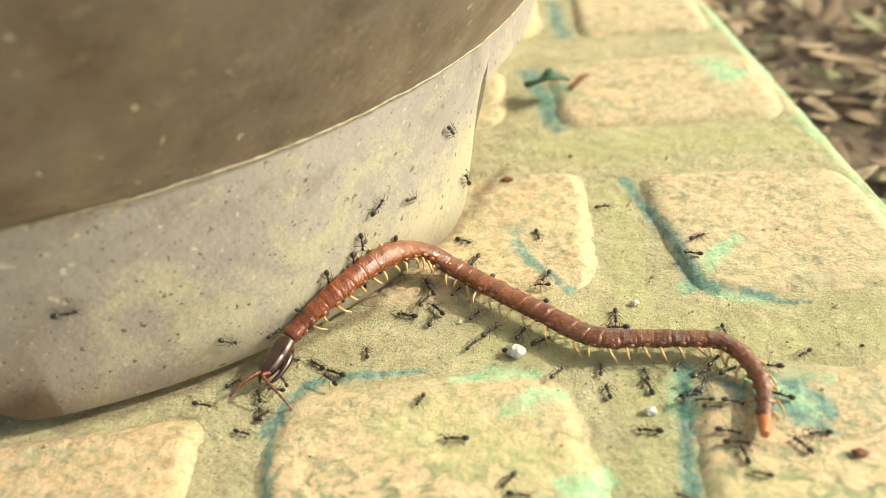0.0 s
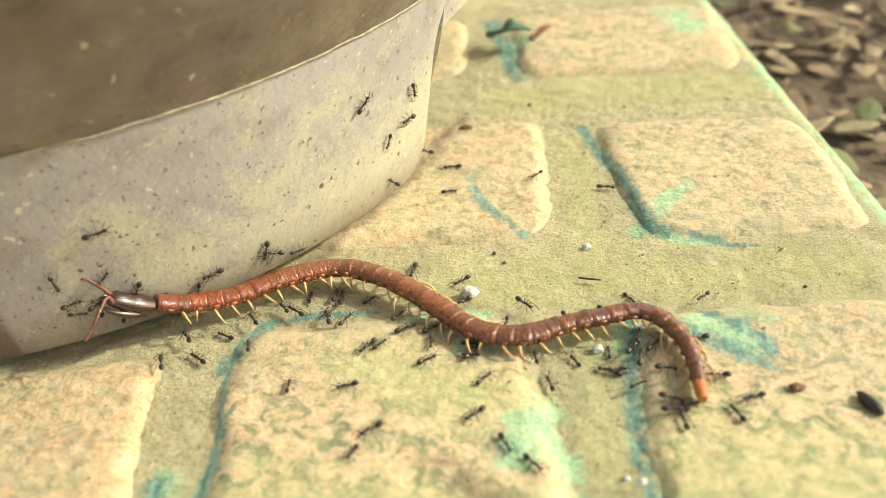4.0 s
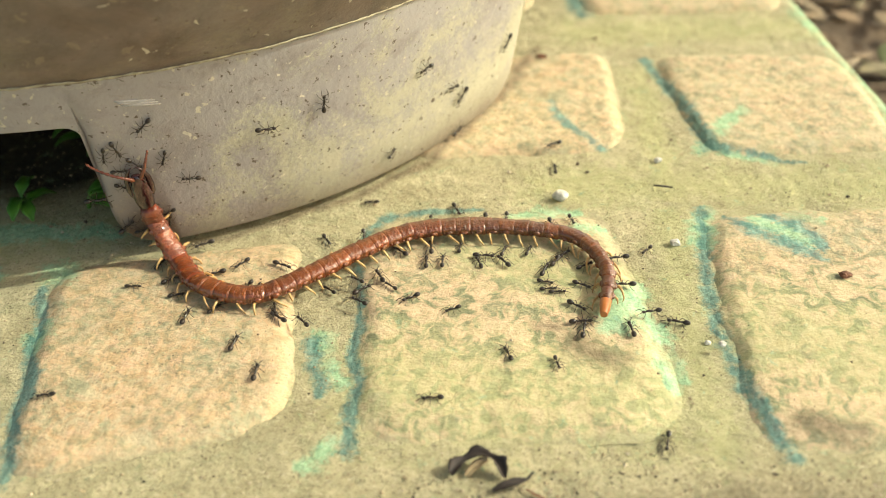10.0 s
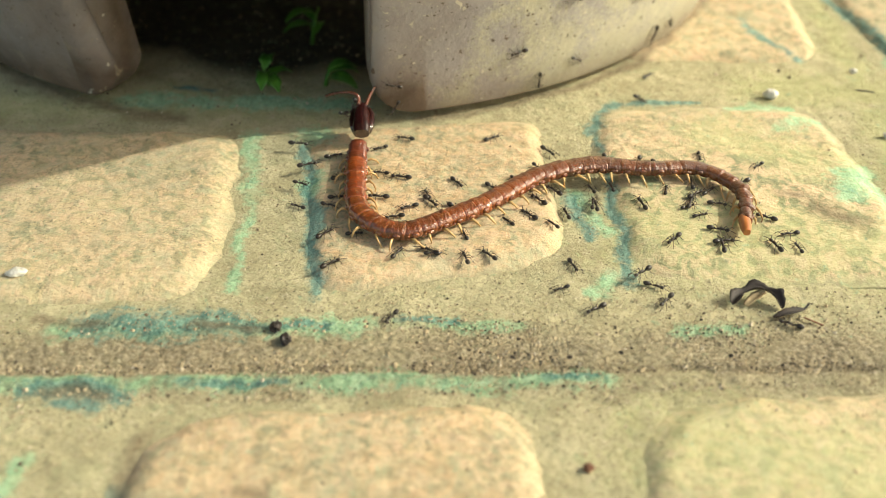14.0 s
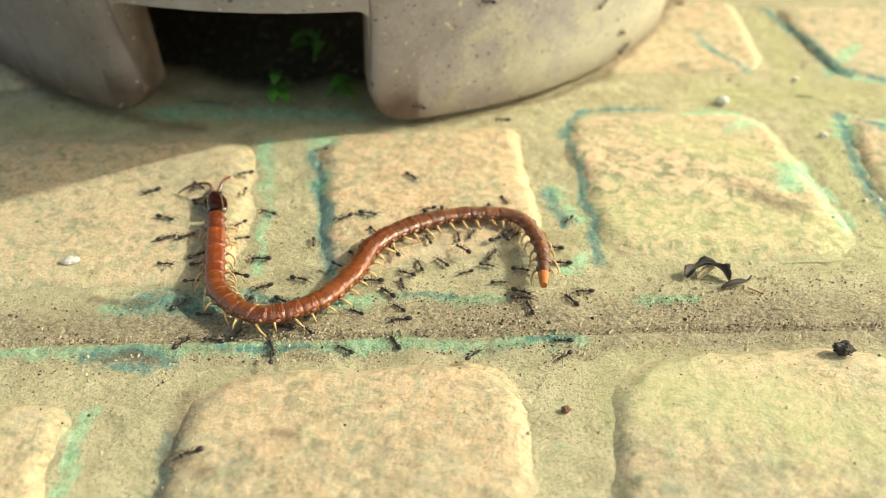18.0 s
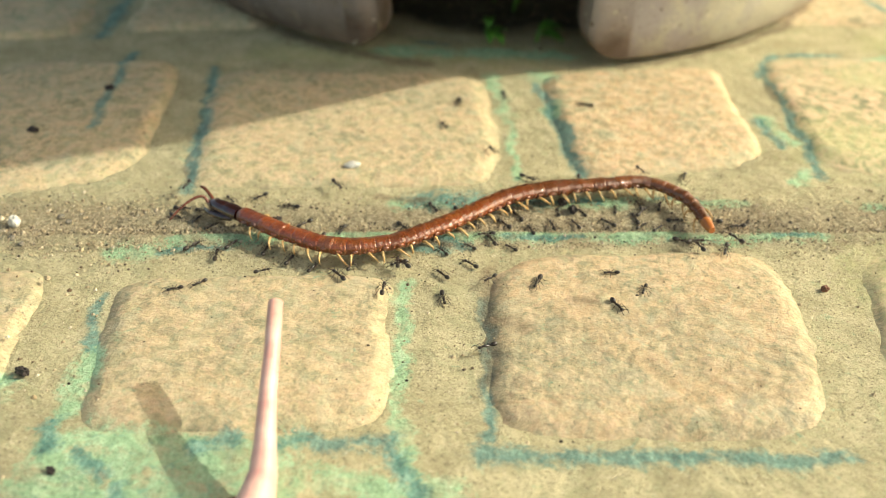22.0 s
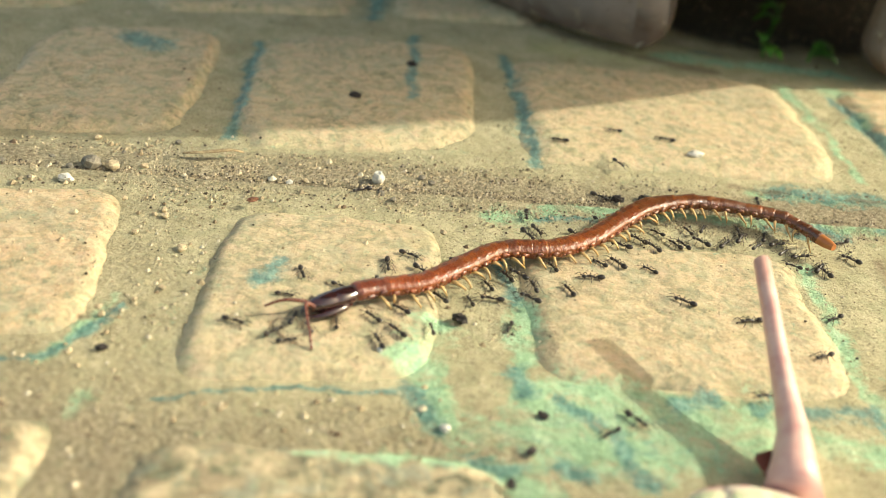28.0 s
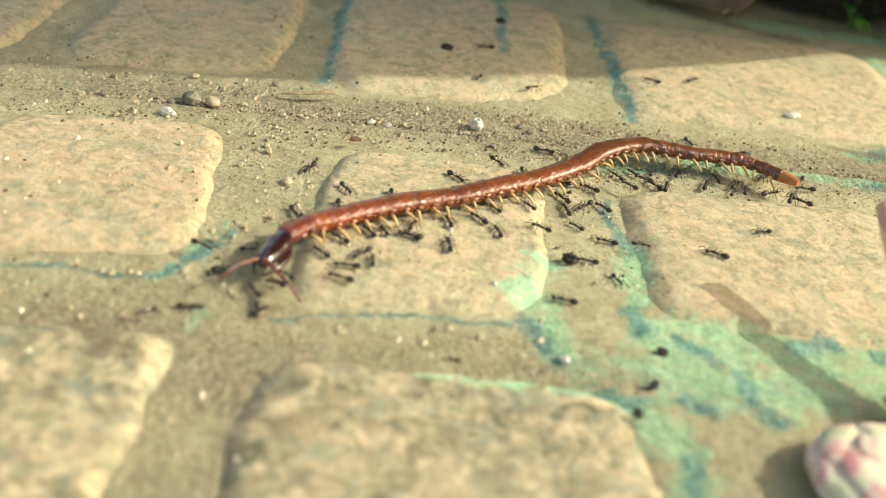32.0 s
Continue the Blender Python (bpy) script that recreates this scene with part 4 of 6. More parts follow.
def part_head(whole):
    bm = bmesh.new()
    loops = []
    for sx, k, h in ((-0.36, 0.90, 0.92), (-0.22, 1.04, 1.0), (-0.05, 1.06, 1.02), (-0.02, 0.98, 0.95), (0.02, 1.0, 1.0), (0.18, 0.90, 0.95), (0.32, 0.74, 0.80), (0.42, 0.50, 0.55), (0.46, 0.22, 0.25)):
        loop = []
        for i in range(20):
            a = 2 * math.pi * i / 20
            y, z = math.cos(a), math.sin(a)
            loop.append(bm.verts.new((sx * cm, 0.172 * k * math.copysign(abs(y) ** 0.8, y) * cm, 0.135 * h * math.copysign(abs(z) ** 0.9, z) * cm)))
        loops.append(loop)
    for p, q in zip(loops, loops[1:]):
        for i in range(20):
            bm.faces.new((p[i], p[(i + 1) % 20], q[(i + 1) % 20], q[i]))
    bm.faces.new(loops[0][::-1])
    bm.faces.new(loops[-1])
    head = part("head", bm, SHELL_DARK, whole, "dark maroon head shield", sharp=60)
    for s in (1, -1):
        bm = bmesh.new()
        tube(bm, [(-0.26, s * 0.12, -0.08), (-0.10, s * 0.175, -0.08), (0.08, s * 0.195, -0.085), (0.26, s * 0.19, -0.09), (0.40, s * 0.15, -0.10), (0.50, s * 0.09, -0.105), (0.55, s * 0.03, -0.105)],
             [0.055, 0.068, 0.066, 0.052, 0.038, 0.022, 0.006], 12)
        part("poison_claw", bm, SHELL_DARK, head, "curved dark poison claw")
        bm = bmesh.new()
        pts, radii = [], []
        for n in range(45):
            f = n / 44
            pts.append((0.38 + 0.72 * f - 0.10 * f * f, 0.08 * s + 0.18 * s * f - 0.10 * f, 0.03 + 0.10 * math.sin(f * 2.9) - 0.06 * f) if s < 0 else
                       (0.38 + 0.50 * f - 0.04 * f * f, 0.08 + 0.22 * f + 0.36 * f * f - 0.10 * math.sin(5 * f), 0.03 + 0.16 * math.sin(f * 3.3) - 0.18 * f * f))
            radii.append((0.038 - 0.017 * f) * (1.22, 1.0, 0.62)[n % 3])
        tube(bm, pts, radii, 8)
        part("antenna", bm, FEELER, head, "beaded red antenna")
        bm = bmesh.new()
        for n in range(3):
            blob(bm, (0.28 + 0.03 * n, s * (0.148 - 0.012 * n), 0.065), (0.018, 0.018, 0.018), 8, 6)
        part("eyes", bm, ANT, head)
    return head


centipede, BODY, HEAD = centipede_shape()
HEAD_GAP = 0.45


# ---- the ants ----
def ant_shape(name, long=0.36, gape=1.0):
    """One worker: head, waist, gaster, six legs and two feelers, walking along +x."""
    k = long / 0.36
    whole = thing(name, "small shiny black ant", "ant", "ants round the centipede")

    def p3(x, y, z):
        return (x * k, y * k, z * k)

    bm = bmesh.new()
    blob(bm, p3(0.135, 0, 0.055), (0.040 * k, 0.032 * k, 0.028 * k))
    part("head", bm, ANT, whole)
    bm = bmesh.new()
    tube(bm, [p3(*q) for q in ((0.105, 0, 0.055), (0.085, 0, 0.062), (0.045, 0, 0.070), (0.0, 0, 0.062), (-0.035, 0, 0.052), (-0.06, 0, 0.055))],
         [v * k for v in (0.009, 0.018, 0.023, 0.018, 0.014, 0.008)], 8)
    blob(bm, p3(-0.065, 0, 0.064), (0.014 * k, 0.015 * k, 0.022 * k))
    part("thorax", bm, ANT, whole)
    bm = bmesh.new()
    blob(bm, p3(-0.135, 0, 0.062), (0.064 * k, 0.043 * k, 0.041 * k), 12, 9)
    part("gaster", bm, ANT, whole)
    for s in (1, -1):
        for x, ahead in ((0.065, 0.085), (0.03, 0.0), (-0.005, -0.10)):
            bm = bmesh.new()
            out = 0.115 * gape if ahead else 0.13 * gape
            tube(bm, [p3(x, s * 0.015, 0.05), p3(x + ahead * 0.55, s * out * 0.5, 0.095), p3(x + ahead, s * out * 0.9, 0.03), p3(x + ahead * 1.5, s * out * 1.15, 0.001)],
                 [v * k for v in (0.0066, 0.0054, 0.0042, 0.0026)], 5)
            part("leg", bm, ANT_LEG, whole)
        bm = bmesh.new()
        tube(bm, [p3(0.165, s * 0.015, 0.065), p3(0.205, s * 0.06, 0.085), p3(0.275, s * 0.055 * gape, 0.045)], [v * k for v in (0.0058, 0.0050, 0.0045)], 5)
        part("feeler", bm, ANT_LEG, whole)
    return whole


ANT_KINDS = [ant_shape("ant", 0.36, 1.0), ant_shape("ant", 0.31, 1.15), ant_shape("ant", 0.40, 0.9)]


# ---- small things that lie about ----
def in_quad(x, y, quad):
    tl, tr, br, bl = quad
    for (ax, ay), (bx, by) in ((tl, tr), (tr, br), (br, bl), (bl, tl)):
        if (bx - ax) * (y - ay) - (by - ay) * (x - ax) > 0:
            return False
    return True


def floor_z(x, y):
    """The height of the floor's surface, in centimetres."""
    if any(in_quad(x, y, q) for q in STONE_QUADS):
        return -0.01
    return -0.16 + 0.085 * min(1, max(0, (-0.7 - y) / 0.8)) * min(1, max(0, (x + 11.5) / 1.5))


PEBBLE_WHITE = plain_material("white_quartz", (0.42, 0.39, 0.32), (0.76, 0.73, 0.64), 700, 0.6, 0.0006, 0.6)
PEBBLE_TAN = plain_material("tan_grit", (0.36, 0.27, 0.15), (0.62, 0.50, 0.31), 900, 0.85, 0.0005, 0.6)
PEBBLE_GREY = plain_material("grey_grit", (0.13, 0.11, 0.075), (0.30, 0.26, 0.19), 900, 0.8, 0.0005, 0.6)
PELLET = plain_material("black_pellet", (0.010, 0.007, 0.005), (0.040, 0.026, 0.018), 700, 0.55)
DRY = plain_material("charred_dry_leaf", (0.015, 0.010, 0.007), (0.055, 0.038, 0.026), 300, 0.65)
STRAW = plain_material("dry_straw", (0.20, 0.13, 0.06), (0.50, 0.38, 0.20), 700, 0.7)
RUST = plain_material("rusty_chip", (0.10, 0.040, 0.018), (0.27, 0.12, 0.06), 500, 0.7)
SPROUT = plain_material("fresh_green_leaf", (0.045, 0.15, 0.014), (0.13, 0.30, 0.035), 250, 0.4)


def pebble(x, y, size, material, label, seed, name="pebble", group="pebbles on the floor", shape=(1, 0.85, 0.7), turn=0.0):
    """A small irregular stone that rests on the floor."""
    bm = bmesh.new()
    bmesh.ops.create_icosphere(bm, subdivisions=3, radius=1.0)
    cuts = random.Random(seed)
    planes = [(Vector((cuts.gauss(0, 1), cuts.gauss(0, 1), cuts.gauss(0, 1))).normalized(), cuts.uniform(0.76, 0.96)) for n in range(9)]
    for v in bm.verts:
        d = v.co.normalized()
        bump = min([1.0] + [h / max(d.dot(p), 1e-3) for p, h in planes if d.dot(p) > h])
        clod = 2.2 if name == "dirt_crumb" else 1.0
        bump += 0.22 * clod * noise.noise(d * 1.3 * clod + Vector((seed, 0, 0))) + 0.08 * clod * noise.noise(d * 3.4 + Vector((0, seed, 0)))
        v.co = Vector((d.x * shape[0], d.y * shape[1], d.z * shape[2])) * (size * bump * cm)
    ob = part(name, bm, material, None, sharp=24)
    low = min(v.co.z for v in ob.data.vertices) / cm
    ob.matrix_world = pose(x * cm, y * cm, (floor_z(x, y) - low - 0.012) * cm, 0, 0, turn)
    return tagged(ob, label, "pebble" if name == "pebble" else "debris", group)


pebble(9.49, 15.98, 0.085, PEBBLE_WHITE, "small white pebble in the mossy joint", 1)
pebble(7.38, 14.60, 0.165, PEBBLE_WHITE, "rough white pebble in the mossy joint", 2)
pebble(9.52, 13.05, 0.10, PEBBLE_WHITE, "small rounded white pebble", 3)
pebble(-6.53, 6.92, 0.17, PEBBLE_WHITE, "flat oval white pebble on a paving stone", 4, shape=(1.05, 0.72, 0.42), turn=8)
pebble(-13.02, 4.20, 0.15, PEBBLE_WHITE, "white quartz crumb in the dusty joint", 5, shape=(0.8, 0.8, 0.9))
pebble(-18.62, 2.78, 0.15, PEBBLE_WHITE, "white pebble in the dusty joint", 6, shape=(1, 0.7, 0.6))
pebble(-18.36, 3.42, 0.19, PEBBLE_GREY, "dark grey pebble in the dusty joint", 7)
pebble(-17.98, 3.45, 0.14, PEBBLE_TAN, "tan pebble beside a grey one", 8)
pebble(-14.67, 3.75, 0.07, PEBBLE_WHITE, "tiny white pebble in the dust", 9)
pebble(-11.20, -2.80, 0.08, PEBBLE_WHITE, "tiny white pebble on green paint", 10)
pebble(-12.30, -1.35, 0.05, PEBBLE_WHITE, "tiny white pebble on a paving stone", 11)
pebble(9.95, 10.05, 0.07, PEBBLE_WHITE, "tiny white pebble in the joint", 12)
pebble(9.75, 10.25, 0.06, PEBBLE_WHITE, "tiny white pebble in the joint", 13)
for n, (px, py) in enumerate(((-8.32, 4.66), (-7.80, 4.78), (-1.94, 6.02), (-1.72, 5.72), (-11.15, -0.16), (-16.30, -1.97), (-10.02, -3.16), (-10.28, -3.9), (-9.85, -2.35))):
    pebble(px, py, 0.115 if n < 5 else 0.08, PELLET, "black crumb of dirt in the joint", 20 + n, "dirt_crumb", "black crumbs", (1.1, 0.8, 0.7), 40 * n)
pebble(7.90, 4.98, 0.16, PELLET, "large black seed-like crumb on a paving stone", 40, "dirt_crumb", "black crumbs", (1.15, 0.85, 0.75))
pebble(2.97, 3.42, 0.085, RUST, "rusty brown crumb in the joint", 41, "dirt_crumb", "brown crumbs")
pebble(-15.13, 2.64, 0.085, RUST, "rusty brown chip on a stone's corner", 42, "dirt_crumb", "brown crumbs", (1.2, 0.7, 0.5), 30)
pebble(12.42, 11.90, 0.10, RUST, "brown chip on a paving stone", 43, "dirt_crumb", "brown crumbs", (1.2, 0.8, 0.5))
pebble(7.10, 20.52, 0.11, RUST, "brown chip on a paving stone", 44, "dirt_crumb", "brown crumbs", (1.2, 0.8, 0.4))
pebble(13.40, 11.52, 0.20, PELLET, "long black husk on a paving stone", 45, "seed_husk", "husks", (1.35, 0.55, 0.45), -62)
pebble(-12.95, 10.08, 0.11, PELLET, "black crumb on a paving stone", 46, "dirt_crumb", "black crumbs", (1.1, 0.9, 0.6))
pebble(-14.00, 7.83, 0.11, PELLET, "black crumb on a paving stone", 47, "dirt_crumb", "black crumbs", (1.2, 0.7, 0.6))
rng = random.Random(5)
for n in range(34):
    px = rng.uniform(-20.5, -11.5)
    py = seam_y(px) + rng.gauss(-0.1, 0.55) if n % 3 else rng.uniform(-5, 3)
    if any(in_quad(px, py, q) for q in STONE_QUADS) and n % 3 == 0:
        px = rng.uniform(-17.0, -15.7)
    pebble(px, py, rng.uniform(0.045, 0.085), (PEBBLE_TAN, PEBBLE_GREY, PEBBLE_TAN)[n % 3], "grain of coarse grit in the dusty joint", 60 + n, turn=rng.uniform(0, 360))


def ribbon(name, path, widths, thick, material, label, category, curl=0.0):
    """A leaf or husk: a bent strip with a thickness and a fold along its middle."""
    bm = bmesh.new()
    rows = []
    path, old, keep = [Vector(p) for p in path], list(widths), len(path) - 1
    pts, widths = [], []
    for i in range(6 * keep + 1):
        n, u = min(i // 6, keep - 1), i / 6 - min(i // 6, keep - 1)
        p0, p1, p2, p3 = path[max(n - 1, 0)], path[n], path[n + 1], path[min(n + 2, keep)]
        pts.append(p1 + (p2 - p0) * (u / 2) + (p0 * 2 - p1 * 5 + p2 * 4 - p3) * (u * u / 2) + (p1 * 3 - p0 - p2 * 3 + p3) * (u ** 3 / 2))
        widths.append((old[n] * (1 - u) + old[n + 1] * u) * (1 + 0.25 * noise.noise(Vector((i * 0.7, path[0].x * 9, path[0].y)))))
    for i, p in enumerate(pts):
        ahead = (pts[min(i + 1, len(pts) - 1)] - pts[max(i - 1, 0)]).normalized()
        side = ahead.cross(Vector((0, 0, 1)))
        side = side.normalized() if side.length > 0.05 else Vector((1, 0, 0))
        up = side.cross(ahead)
        w = widths[i]
        top = [bm.verts.new((p + side * (w * f) + up * (curl * w * abs(f) + thick / 2)) * cm) for f in (-1, -0.5, 0, 0.5, 1)]
        low = [bm.verts.new((p + side * (w * f) + up * (curl * w * abs(f) - thick / 2)) * cm) for f in (1, 0.5, 0, -0.5, -1)]
        rows.append(top + low)
    for a, b in zip(rows, rows[1:]):
        for n in range(10):
            bm.faces.new((a[n], a[(n + 1) % 10], b[(n + 1) % 10], b[n]))
    bm.faces.new(rows[0][::-1])
    bm.faces.new(rows[-1])
    return tagged(part(name, bm, material, None), label, category)


ribbon("dry_leaf", [(5.50, 7.22, -0.12), (5.58, 7.36, -0.09), (5.70, 7.46, -0.06), (5.90, 7.52, -0.01), (6.08, 7.48, 0.0), (6.22, 7.36, -0.05), (6.30, 7.18, -0.12)],
       [0.05, 0.13, 0.05, 0.11, 0.04, 0.12, 0.03], 0.015, DRY, "curled black dry leaf arching over the floor", "leaf", 1.3)
ribbon("dry_leaf", [(5.72, 7.22, -0.13), (5.82, 7.32, -0.08), (5.95, 7.40, -0.03), (6.05, 7.42, 0.02)], [0.04, 0.08, 0.09, 0.05], 0.012, STRAW, "pale torn scrap of dry leaf under a black one", "leaf", 0.5)
ribbon("dry_leaf", [(6.12, 6.93, -0.12), (6.30, 6.98, -0.07), (6.50, 7.05, -0.06), (6.64, 7.12, -0.06), (6.74, 7.24, -0.02)],
       [0.02, 0.075, 0.07, 0.02, 0.012], 0.015, DRY, "flat black flake of dry leaf", "leaf", 0.7)
ribbon("splinter", [(6.62, 6.98, -0.12), (6.78, 6.86, -0.11), (6.90, 6.80, -0.12)], [0.010, 0.016, 0.010], 0.015, RUST, "thin brown splinter beside a dry leaf", "splinter")
ribbon("straw", [(-16.85, 4.18, -0.03), (-16.3, 4.24, 0.03), (-15.95, 4.38, 0.05), (-15.72, 4.50, -0.02)],
       [0.02, 0.06, 0.05, 0.015], 0.018, STRAW, "dry straw-coloured leaf scrap in the dust", "leaf", 0.5)
ribbon("splinter", [(9.30, 14.98, -0.08), (9.45, 14.92, -0.06), (9.68, 14.90, -0.08)], [0.012, 0.018, 0.010], 0.02, DRY, "thin dark splinter in the mossy joint", "splinter")
ribbon("leaf_scrap", [(7.55, 25.2, 0.03), (7.8, 24.85, 0.30), (8.15, 24.75, 0.42), (8.55, 24.95, 0.30)], [0.10, 0.34, 0.36, 0.08], 0.03,
       plain_material("dull_green_leaf", (0.03, 0.075, 0.045), (0.09, 0.17, 0.09), 120, 0.6), "small curled dull green leaf scrap", "leaf", 0.5)
ribbon("dry_leaf", [(8.6, 25.0, 0.02), (8.9, 25.4, 0.12), (9.1, 25.75, 0.06)], [0.05, 0.10, 0.03], 0.03, RUST, "curled reddish dry leaf scrap", "leaf", 0.4)


def seedling(x, y, tall, lean, seed):
    """A weed that sprouts in the pot's shade."""
    r = random.Random(seed)
    whole = thing("seedling", "small bright green seedling in the shade of the pot", "seedling", "seedlings under the pot", at=(x, y, floor_z(x, y)))
    bm = bmesh.new()
    tube(bm, [(0, 0, -0.05), (lean * 0.3, 0.05, tall * 0.5), (lean, 0.1, tall)], [0.05, 0.04, 0.02], 6)
    part("stalk", bm, SPROUT, whole)
    for n in range(4):
        a = r.uniform(0, 6.28)
        z = tall * (0.25 + 0.2 * n)
        c, s = math.cos(a), math.sin(a)
        leaf = ribbon("leaf", [(lean * 0.4, 0.05, z), (lean * 0.4 + 0.22 * c, 0.22 * s, z + 0.12), (lean * 0.4 + 0.5 * c, 0.5 * s, z + 0.10), (lean * 0.4 + 0.72 * c, 0.72 * s, z - 0.05)],
                      [0.03, 0.15, 0.13, 0.02], 0.015, SPROUT, "", "", 0.3)
        leaf.parent = whole
        for key in list(leaf.keys()):
            del leaf[key]
    return whole


seedling(-3.70, 14.25, 0.45, -0.15, 1)
seedling(-2.45, 14.35, 0.40, 0.12, 2)
seedling(-3.1, 16.4, 0.9, 0.2, 3)


# ---- the fallen flower ----
def flower_material():
    k = Mat("pink_and_green_petal", 0.5)
    k.b.inputs["Subsurface Weight"].default_value = 0.15
    k.b.inputs["Subsurface Radius"].default_value = (0.004, 0.002, 0.002)
    blush = k.math("ADD", k.noise(200, 4, 0.6, 0.6), k.math("MULTIPLY", k.math("SUBTRACT", k.random(), 0.5), 0.22))
    base = k.ramp(blush, (0.36, (0.55, 0.22, 0.22)), (0.44, (0.64, 0.40, 0.35)), (0.50, (0.68, 0.60, 0.46)), (0.62, (0.56, 0.58, 0.34)))
    base = k.mix(k.math("MULTIPLY", k.attr("rim"), 0.75), base, (0.74, 0.66, 0.48))
    base = k.mix(k.ramp(k.noise(900, 4), (0.5, 0.0), (0.7, 0.4)), base, (0.76, 0.66, 0.52))
    k.bump(k.noise(800, 4), 0.3, 0.0004)
    return k.done(base)


def fallen_flower():
    whole = thing("fallen_flower", "fallen pink and pale green flower bud with its stalk", "flower", at=(-6.65, -3.9, -0.12))
    petal = flower_material()
    stalk = plain_material("pale_pink_stalk", (0.62, 0.30, 0.25), (0.78, 0.52, 0.42), 260, 0.4)
    bract = plain_material("rust_red_bract", (0.13, 0.026, 0.014), (0.24, 0.06, 0.03), 300, 0.5)
    bm = bmesh.new()
    tube(bm, [(0.0, 0.2, 0.30), (0.10, 0.75, 0.42), (0.14, 1.25, 0.62), (0.08, 1.8, 0.86), (0.02, 2.4, 1.12), (-0.03, 3.1, 1.41), (-0.10, 3.85, 1.72)],
         [0.40, 0.30, 0.21, 0.16, 0.14, 0.13, 0.12], 14, 1.2)
    part("stalk", bm, stalk, whole, "smooth pale pink stalk, cut off square")
    centre, half = Vector((-0.55, -0.68, 0.33)), Vector((1.04, 0.90, 0.36))

    def on_bud(lat, lon, lift):
        """A point on the bud, whose pole is where the stalk joins it."""
        d = Vector((math.cos(lat) * math.cos(lon), math.sin(lat), math.cos(lat) * math.sin(lon)))
        return (centre + Vector((d.x * half.x, d.y * half.y, d.z * half.z)) * lift) * cm

    bm = bmesh.new()
    blob(bm, centre, half * 0.96, 28, 18)
    core = part("heart", bm, petal, whole)
    give(core, {"rim": [1.0] * len(core.data.vertices)})
    spread = random.Random(8)
    for row, (lat, many) in enumerate(((1.0, 7), (0.62, 9), (0.22, 10), (-0.18, 10), (-0.58, 9), (-0.98, 6))):
        for n in range(many):
            lon = 2 * math.pi * (n + 0.5 * (row % 2)) / many + spread.uniform(-0.07, 0.07)
            wide, long = 3.9 / many / max(0.45, math.cos(lat)) * 0.62, 0.36
            bm, rim, grid = bmesh.new(), [], []
            for i in range(9):
                g = i / 4 - 1
                line = []
                for j in range(9):
                    h = j / 4 - 1
                    e = max(abs(g), abs(h))
                    w = wide * math.sqrt(max(0.0, 1 - (0.86 * g) ** 2))
                    lift = 1.0 + 0.05 * (1 - g) * 0.5 + 0.035 * (1 - h * h) - (0.10 if e > 0.99 else 0.0)
                    line.append(bm.verts.new(on_bud(lat + long * g, lon + w * h, lift)))
                    rim.append(max(0.0, e * 2.2 - 1.2))
                grid.append(line)
            for a, b in zip(grid, grid[1:]):
                for j in range(8):
                    bm.faces.new((a[j], a[j + 1], b[j + 1], b[j]))
            give(part("petal", bm, petal, whole), {"rim": rim})
    for s in (-0.36,):
        leaf = ribbon("bract", [(0.42 + s * 0.7, 0.3, 0.32), (0.42 + s * 1.3, 0.6, 0.30), (0.42 + s * 1.5, 0.9, 0.28), (0.42 + s * 1.1, 1.1, 0.34)], [0.1, 0.28, 0.22, 0.03], 0.03, bract, "", "", 0.3)
        for key in list(leaf.keys()):
            del leaf[key]
        leaf.parent = whole
    return whole


fallen_flower()


# ---- grit in the joints, and litter on the soil ----
def scatter(name, places, material, label, category):
    """Many small chips in one mesh."""
    r = random.Random(17)
    verts, faces = [], []
    for x, y, z, size in places:
        o = len(verts)
        a, flat = r.uniform(0, 6.28), r.uniform(0.5, 0.9)
        for k in range(5):
            b = a + 2 * math.pi * k / 5
            q = size * r.uniform(0.75, 1.2)
            verts.append(((x + q * math.cos(b)) * cm, (y + q * math.sin(b)) * cm, (z + size * 0.25) * cm))
        verts.append(((x + size * 0.2) * cm, y * cm, (z + size * (0.5 + flat)) * cm))
        verts.append((x * cm, y * cm, (z - size * 0.5) * cm))
        for k in range(5):
            faces.append((o + k, o + (k + 1) % 5, o + 5))
            faces.append((o + (k + 1) % 5, o + k, o + 6))
    return tagged(mesh_object(name, verts, faces, material, smooth=False), label, category, kind="stuff")


def grit_material():
    k = Mat("mixed_grit", 0.8)
    pick = k.t.nodes.new("ShaderNodeNewGeometry").outputs["Random Per Island"]
    return k.done(k.ramp(pick, (0.0, (0.025, 0.018, 0.012)), (0.16, (0.13, 0.095, 0.06)), (0.32, (0.38, 0.30, 0.175)), (0.8, (0.52, 0.42, 0.26)), (1.0, (0.62, 0.53, 0.38))))


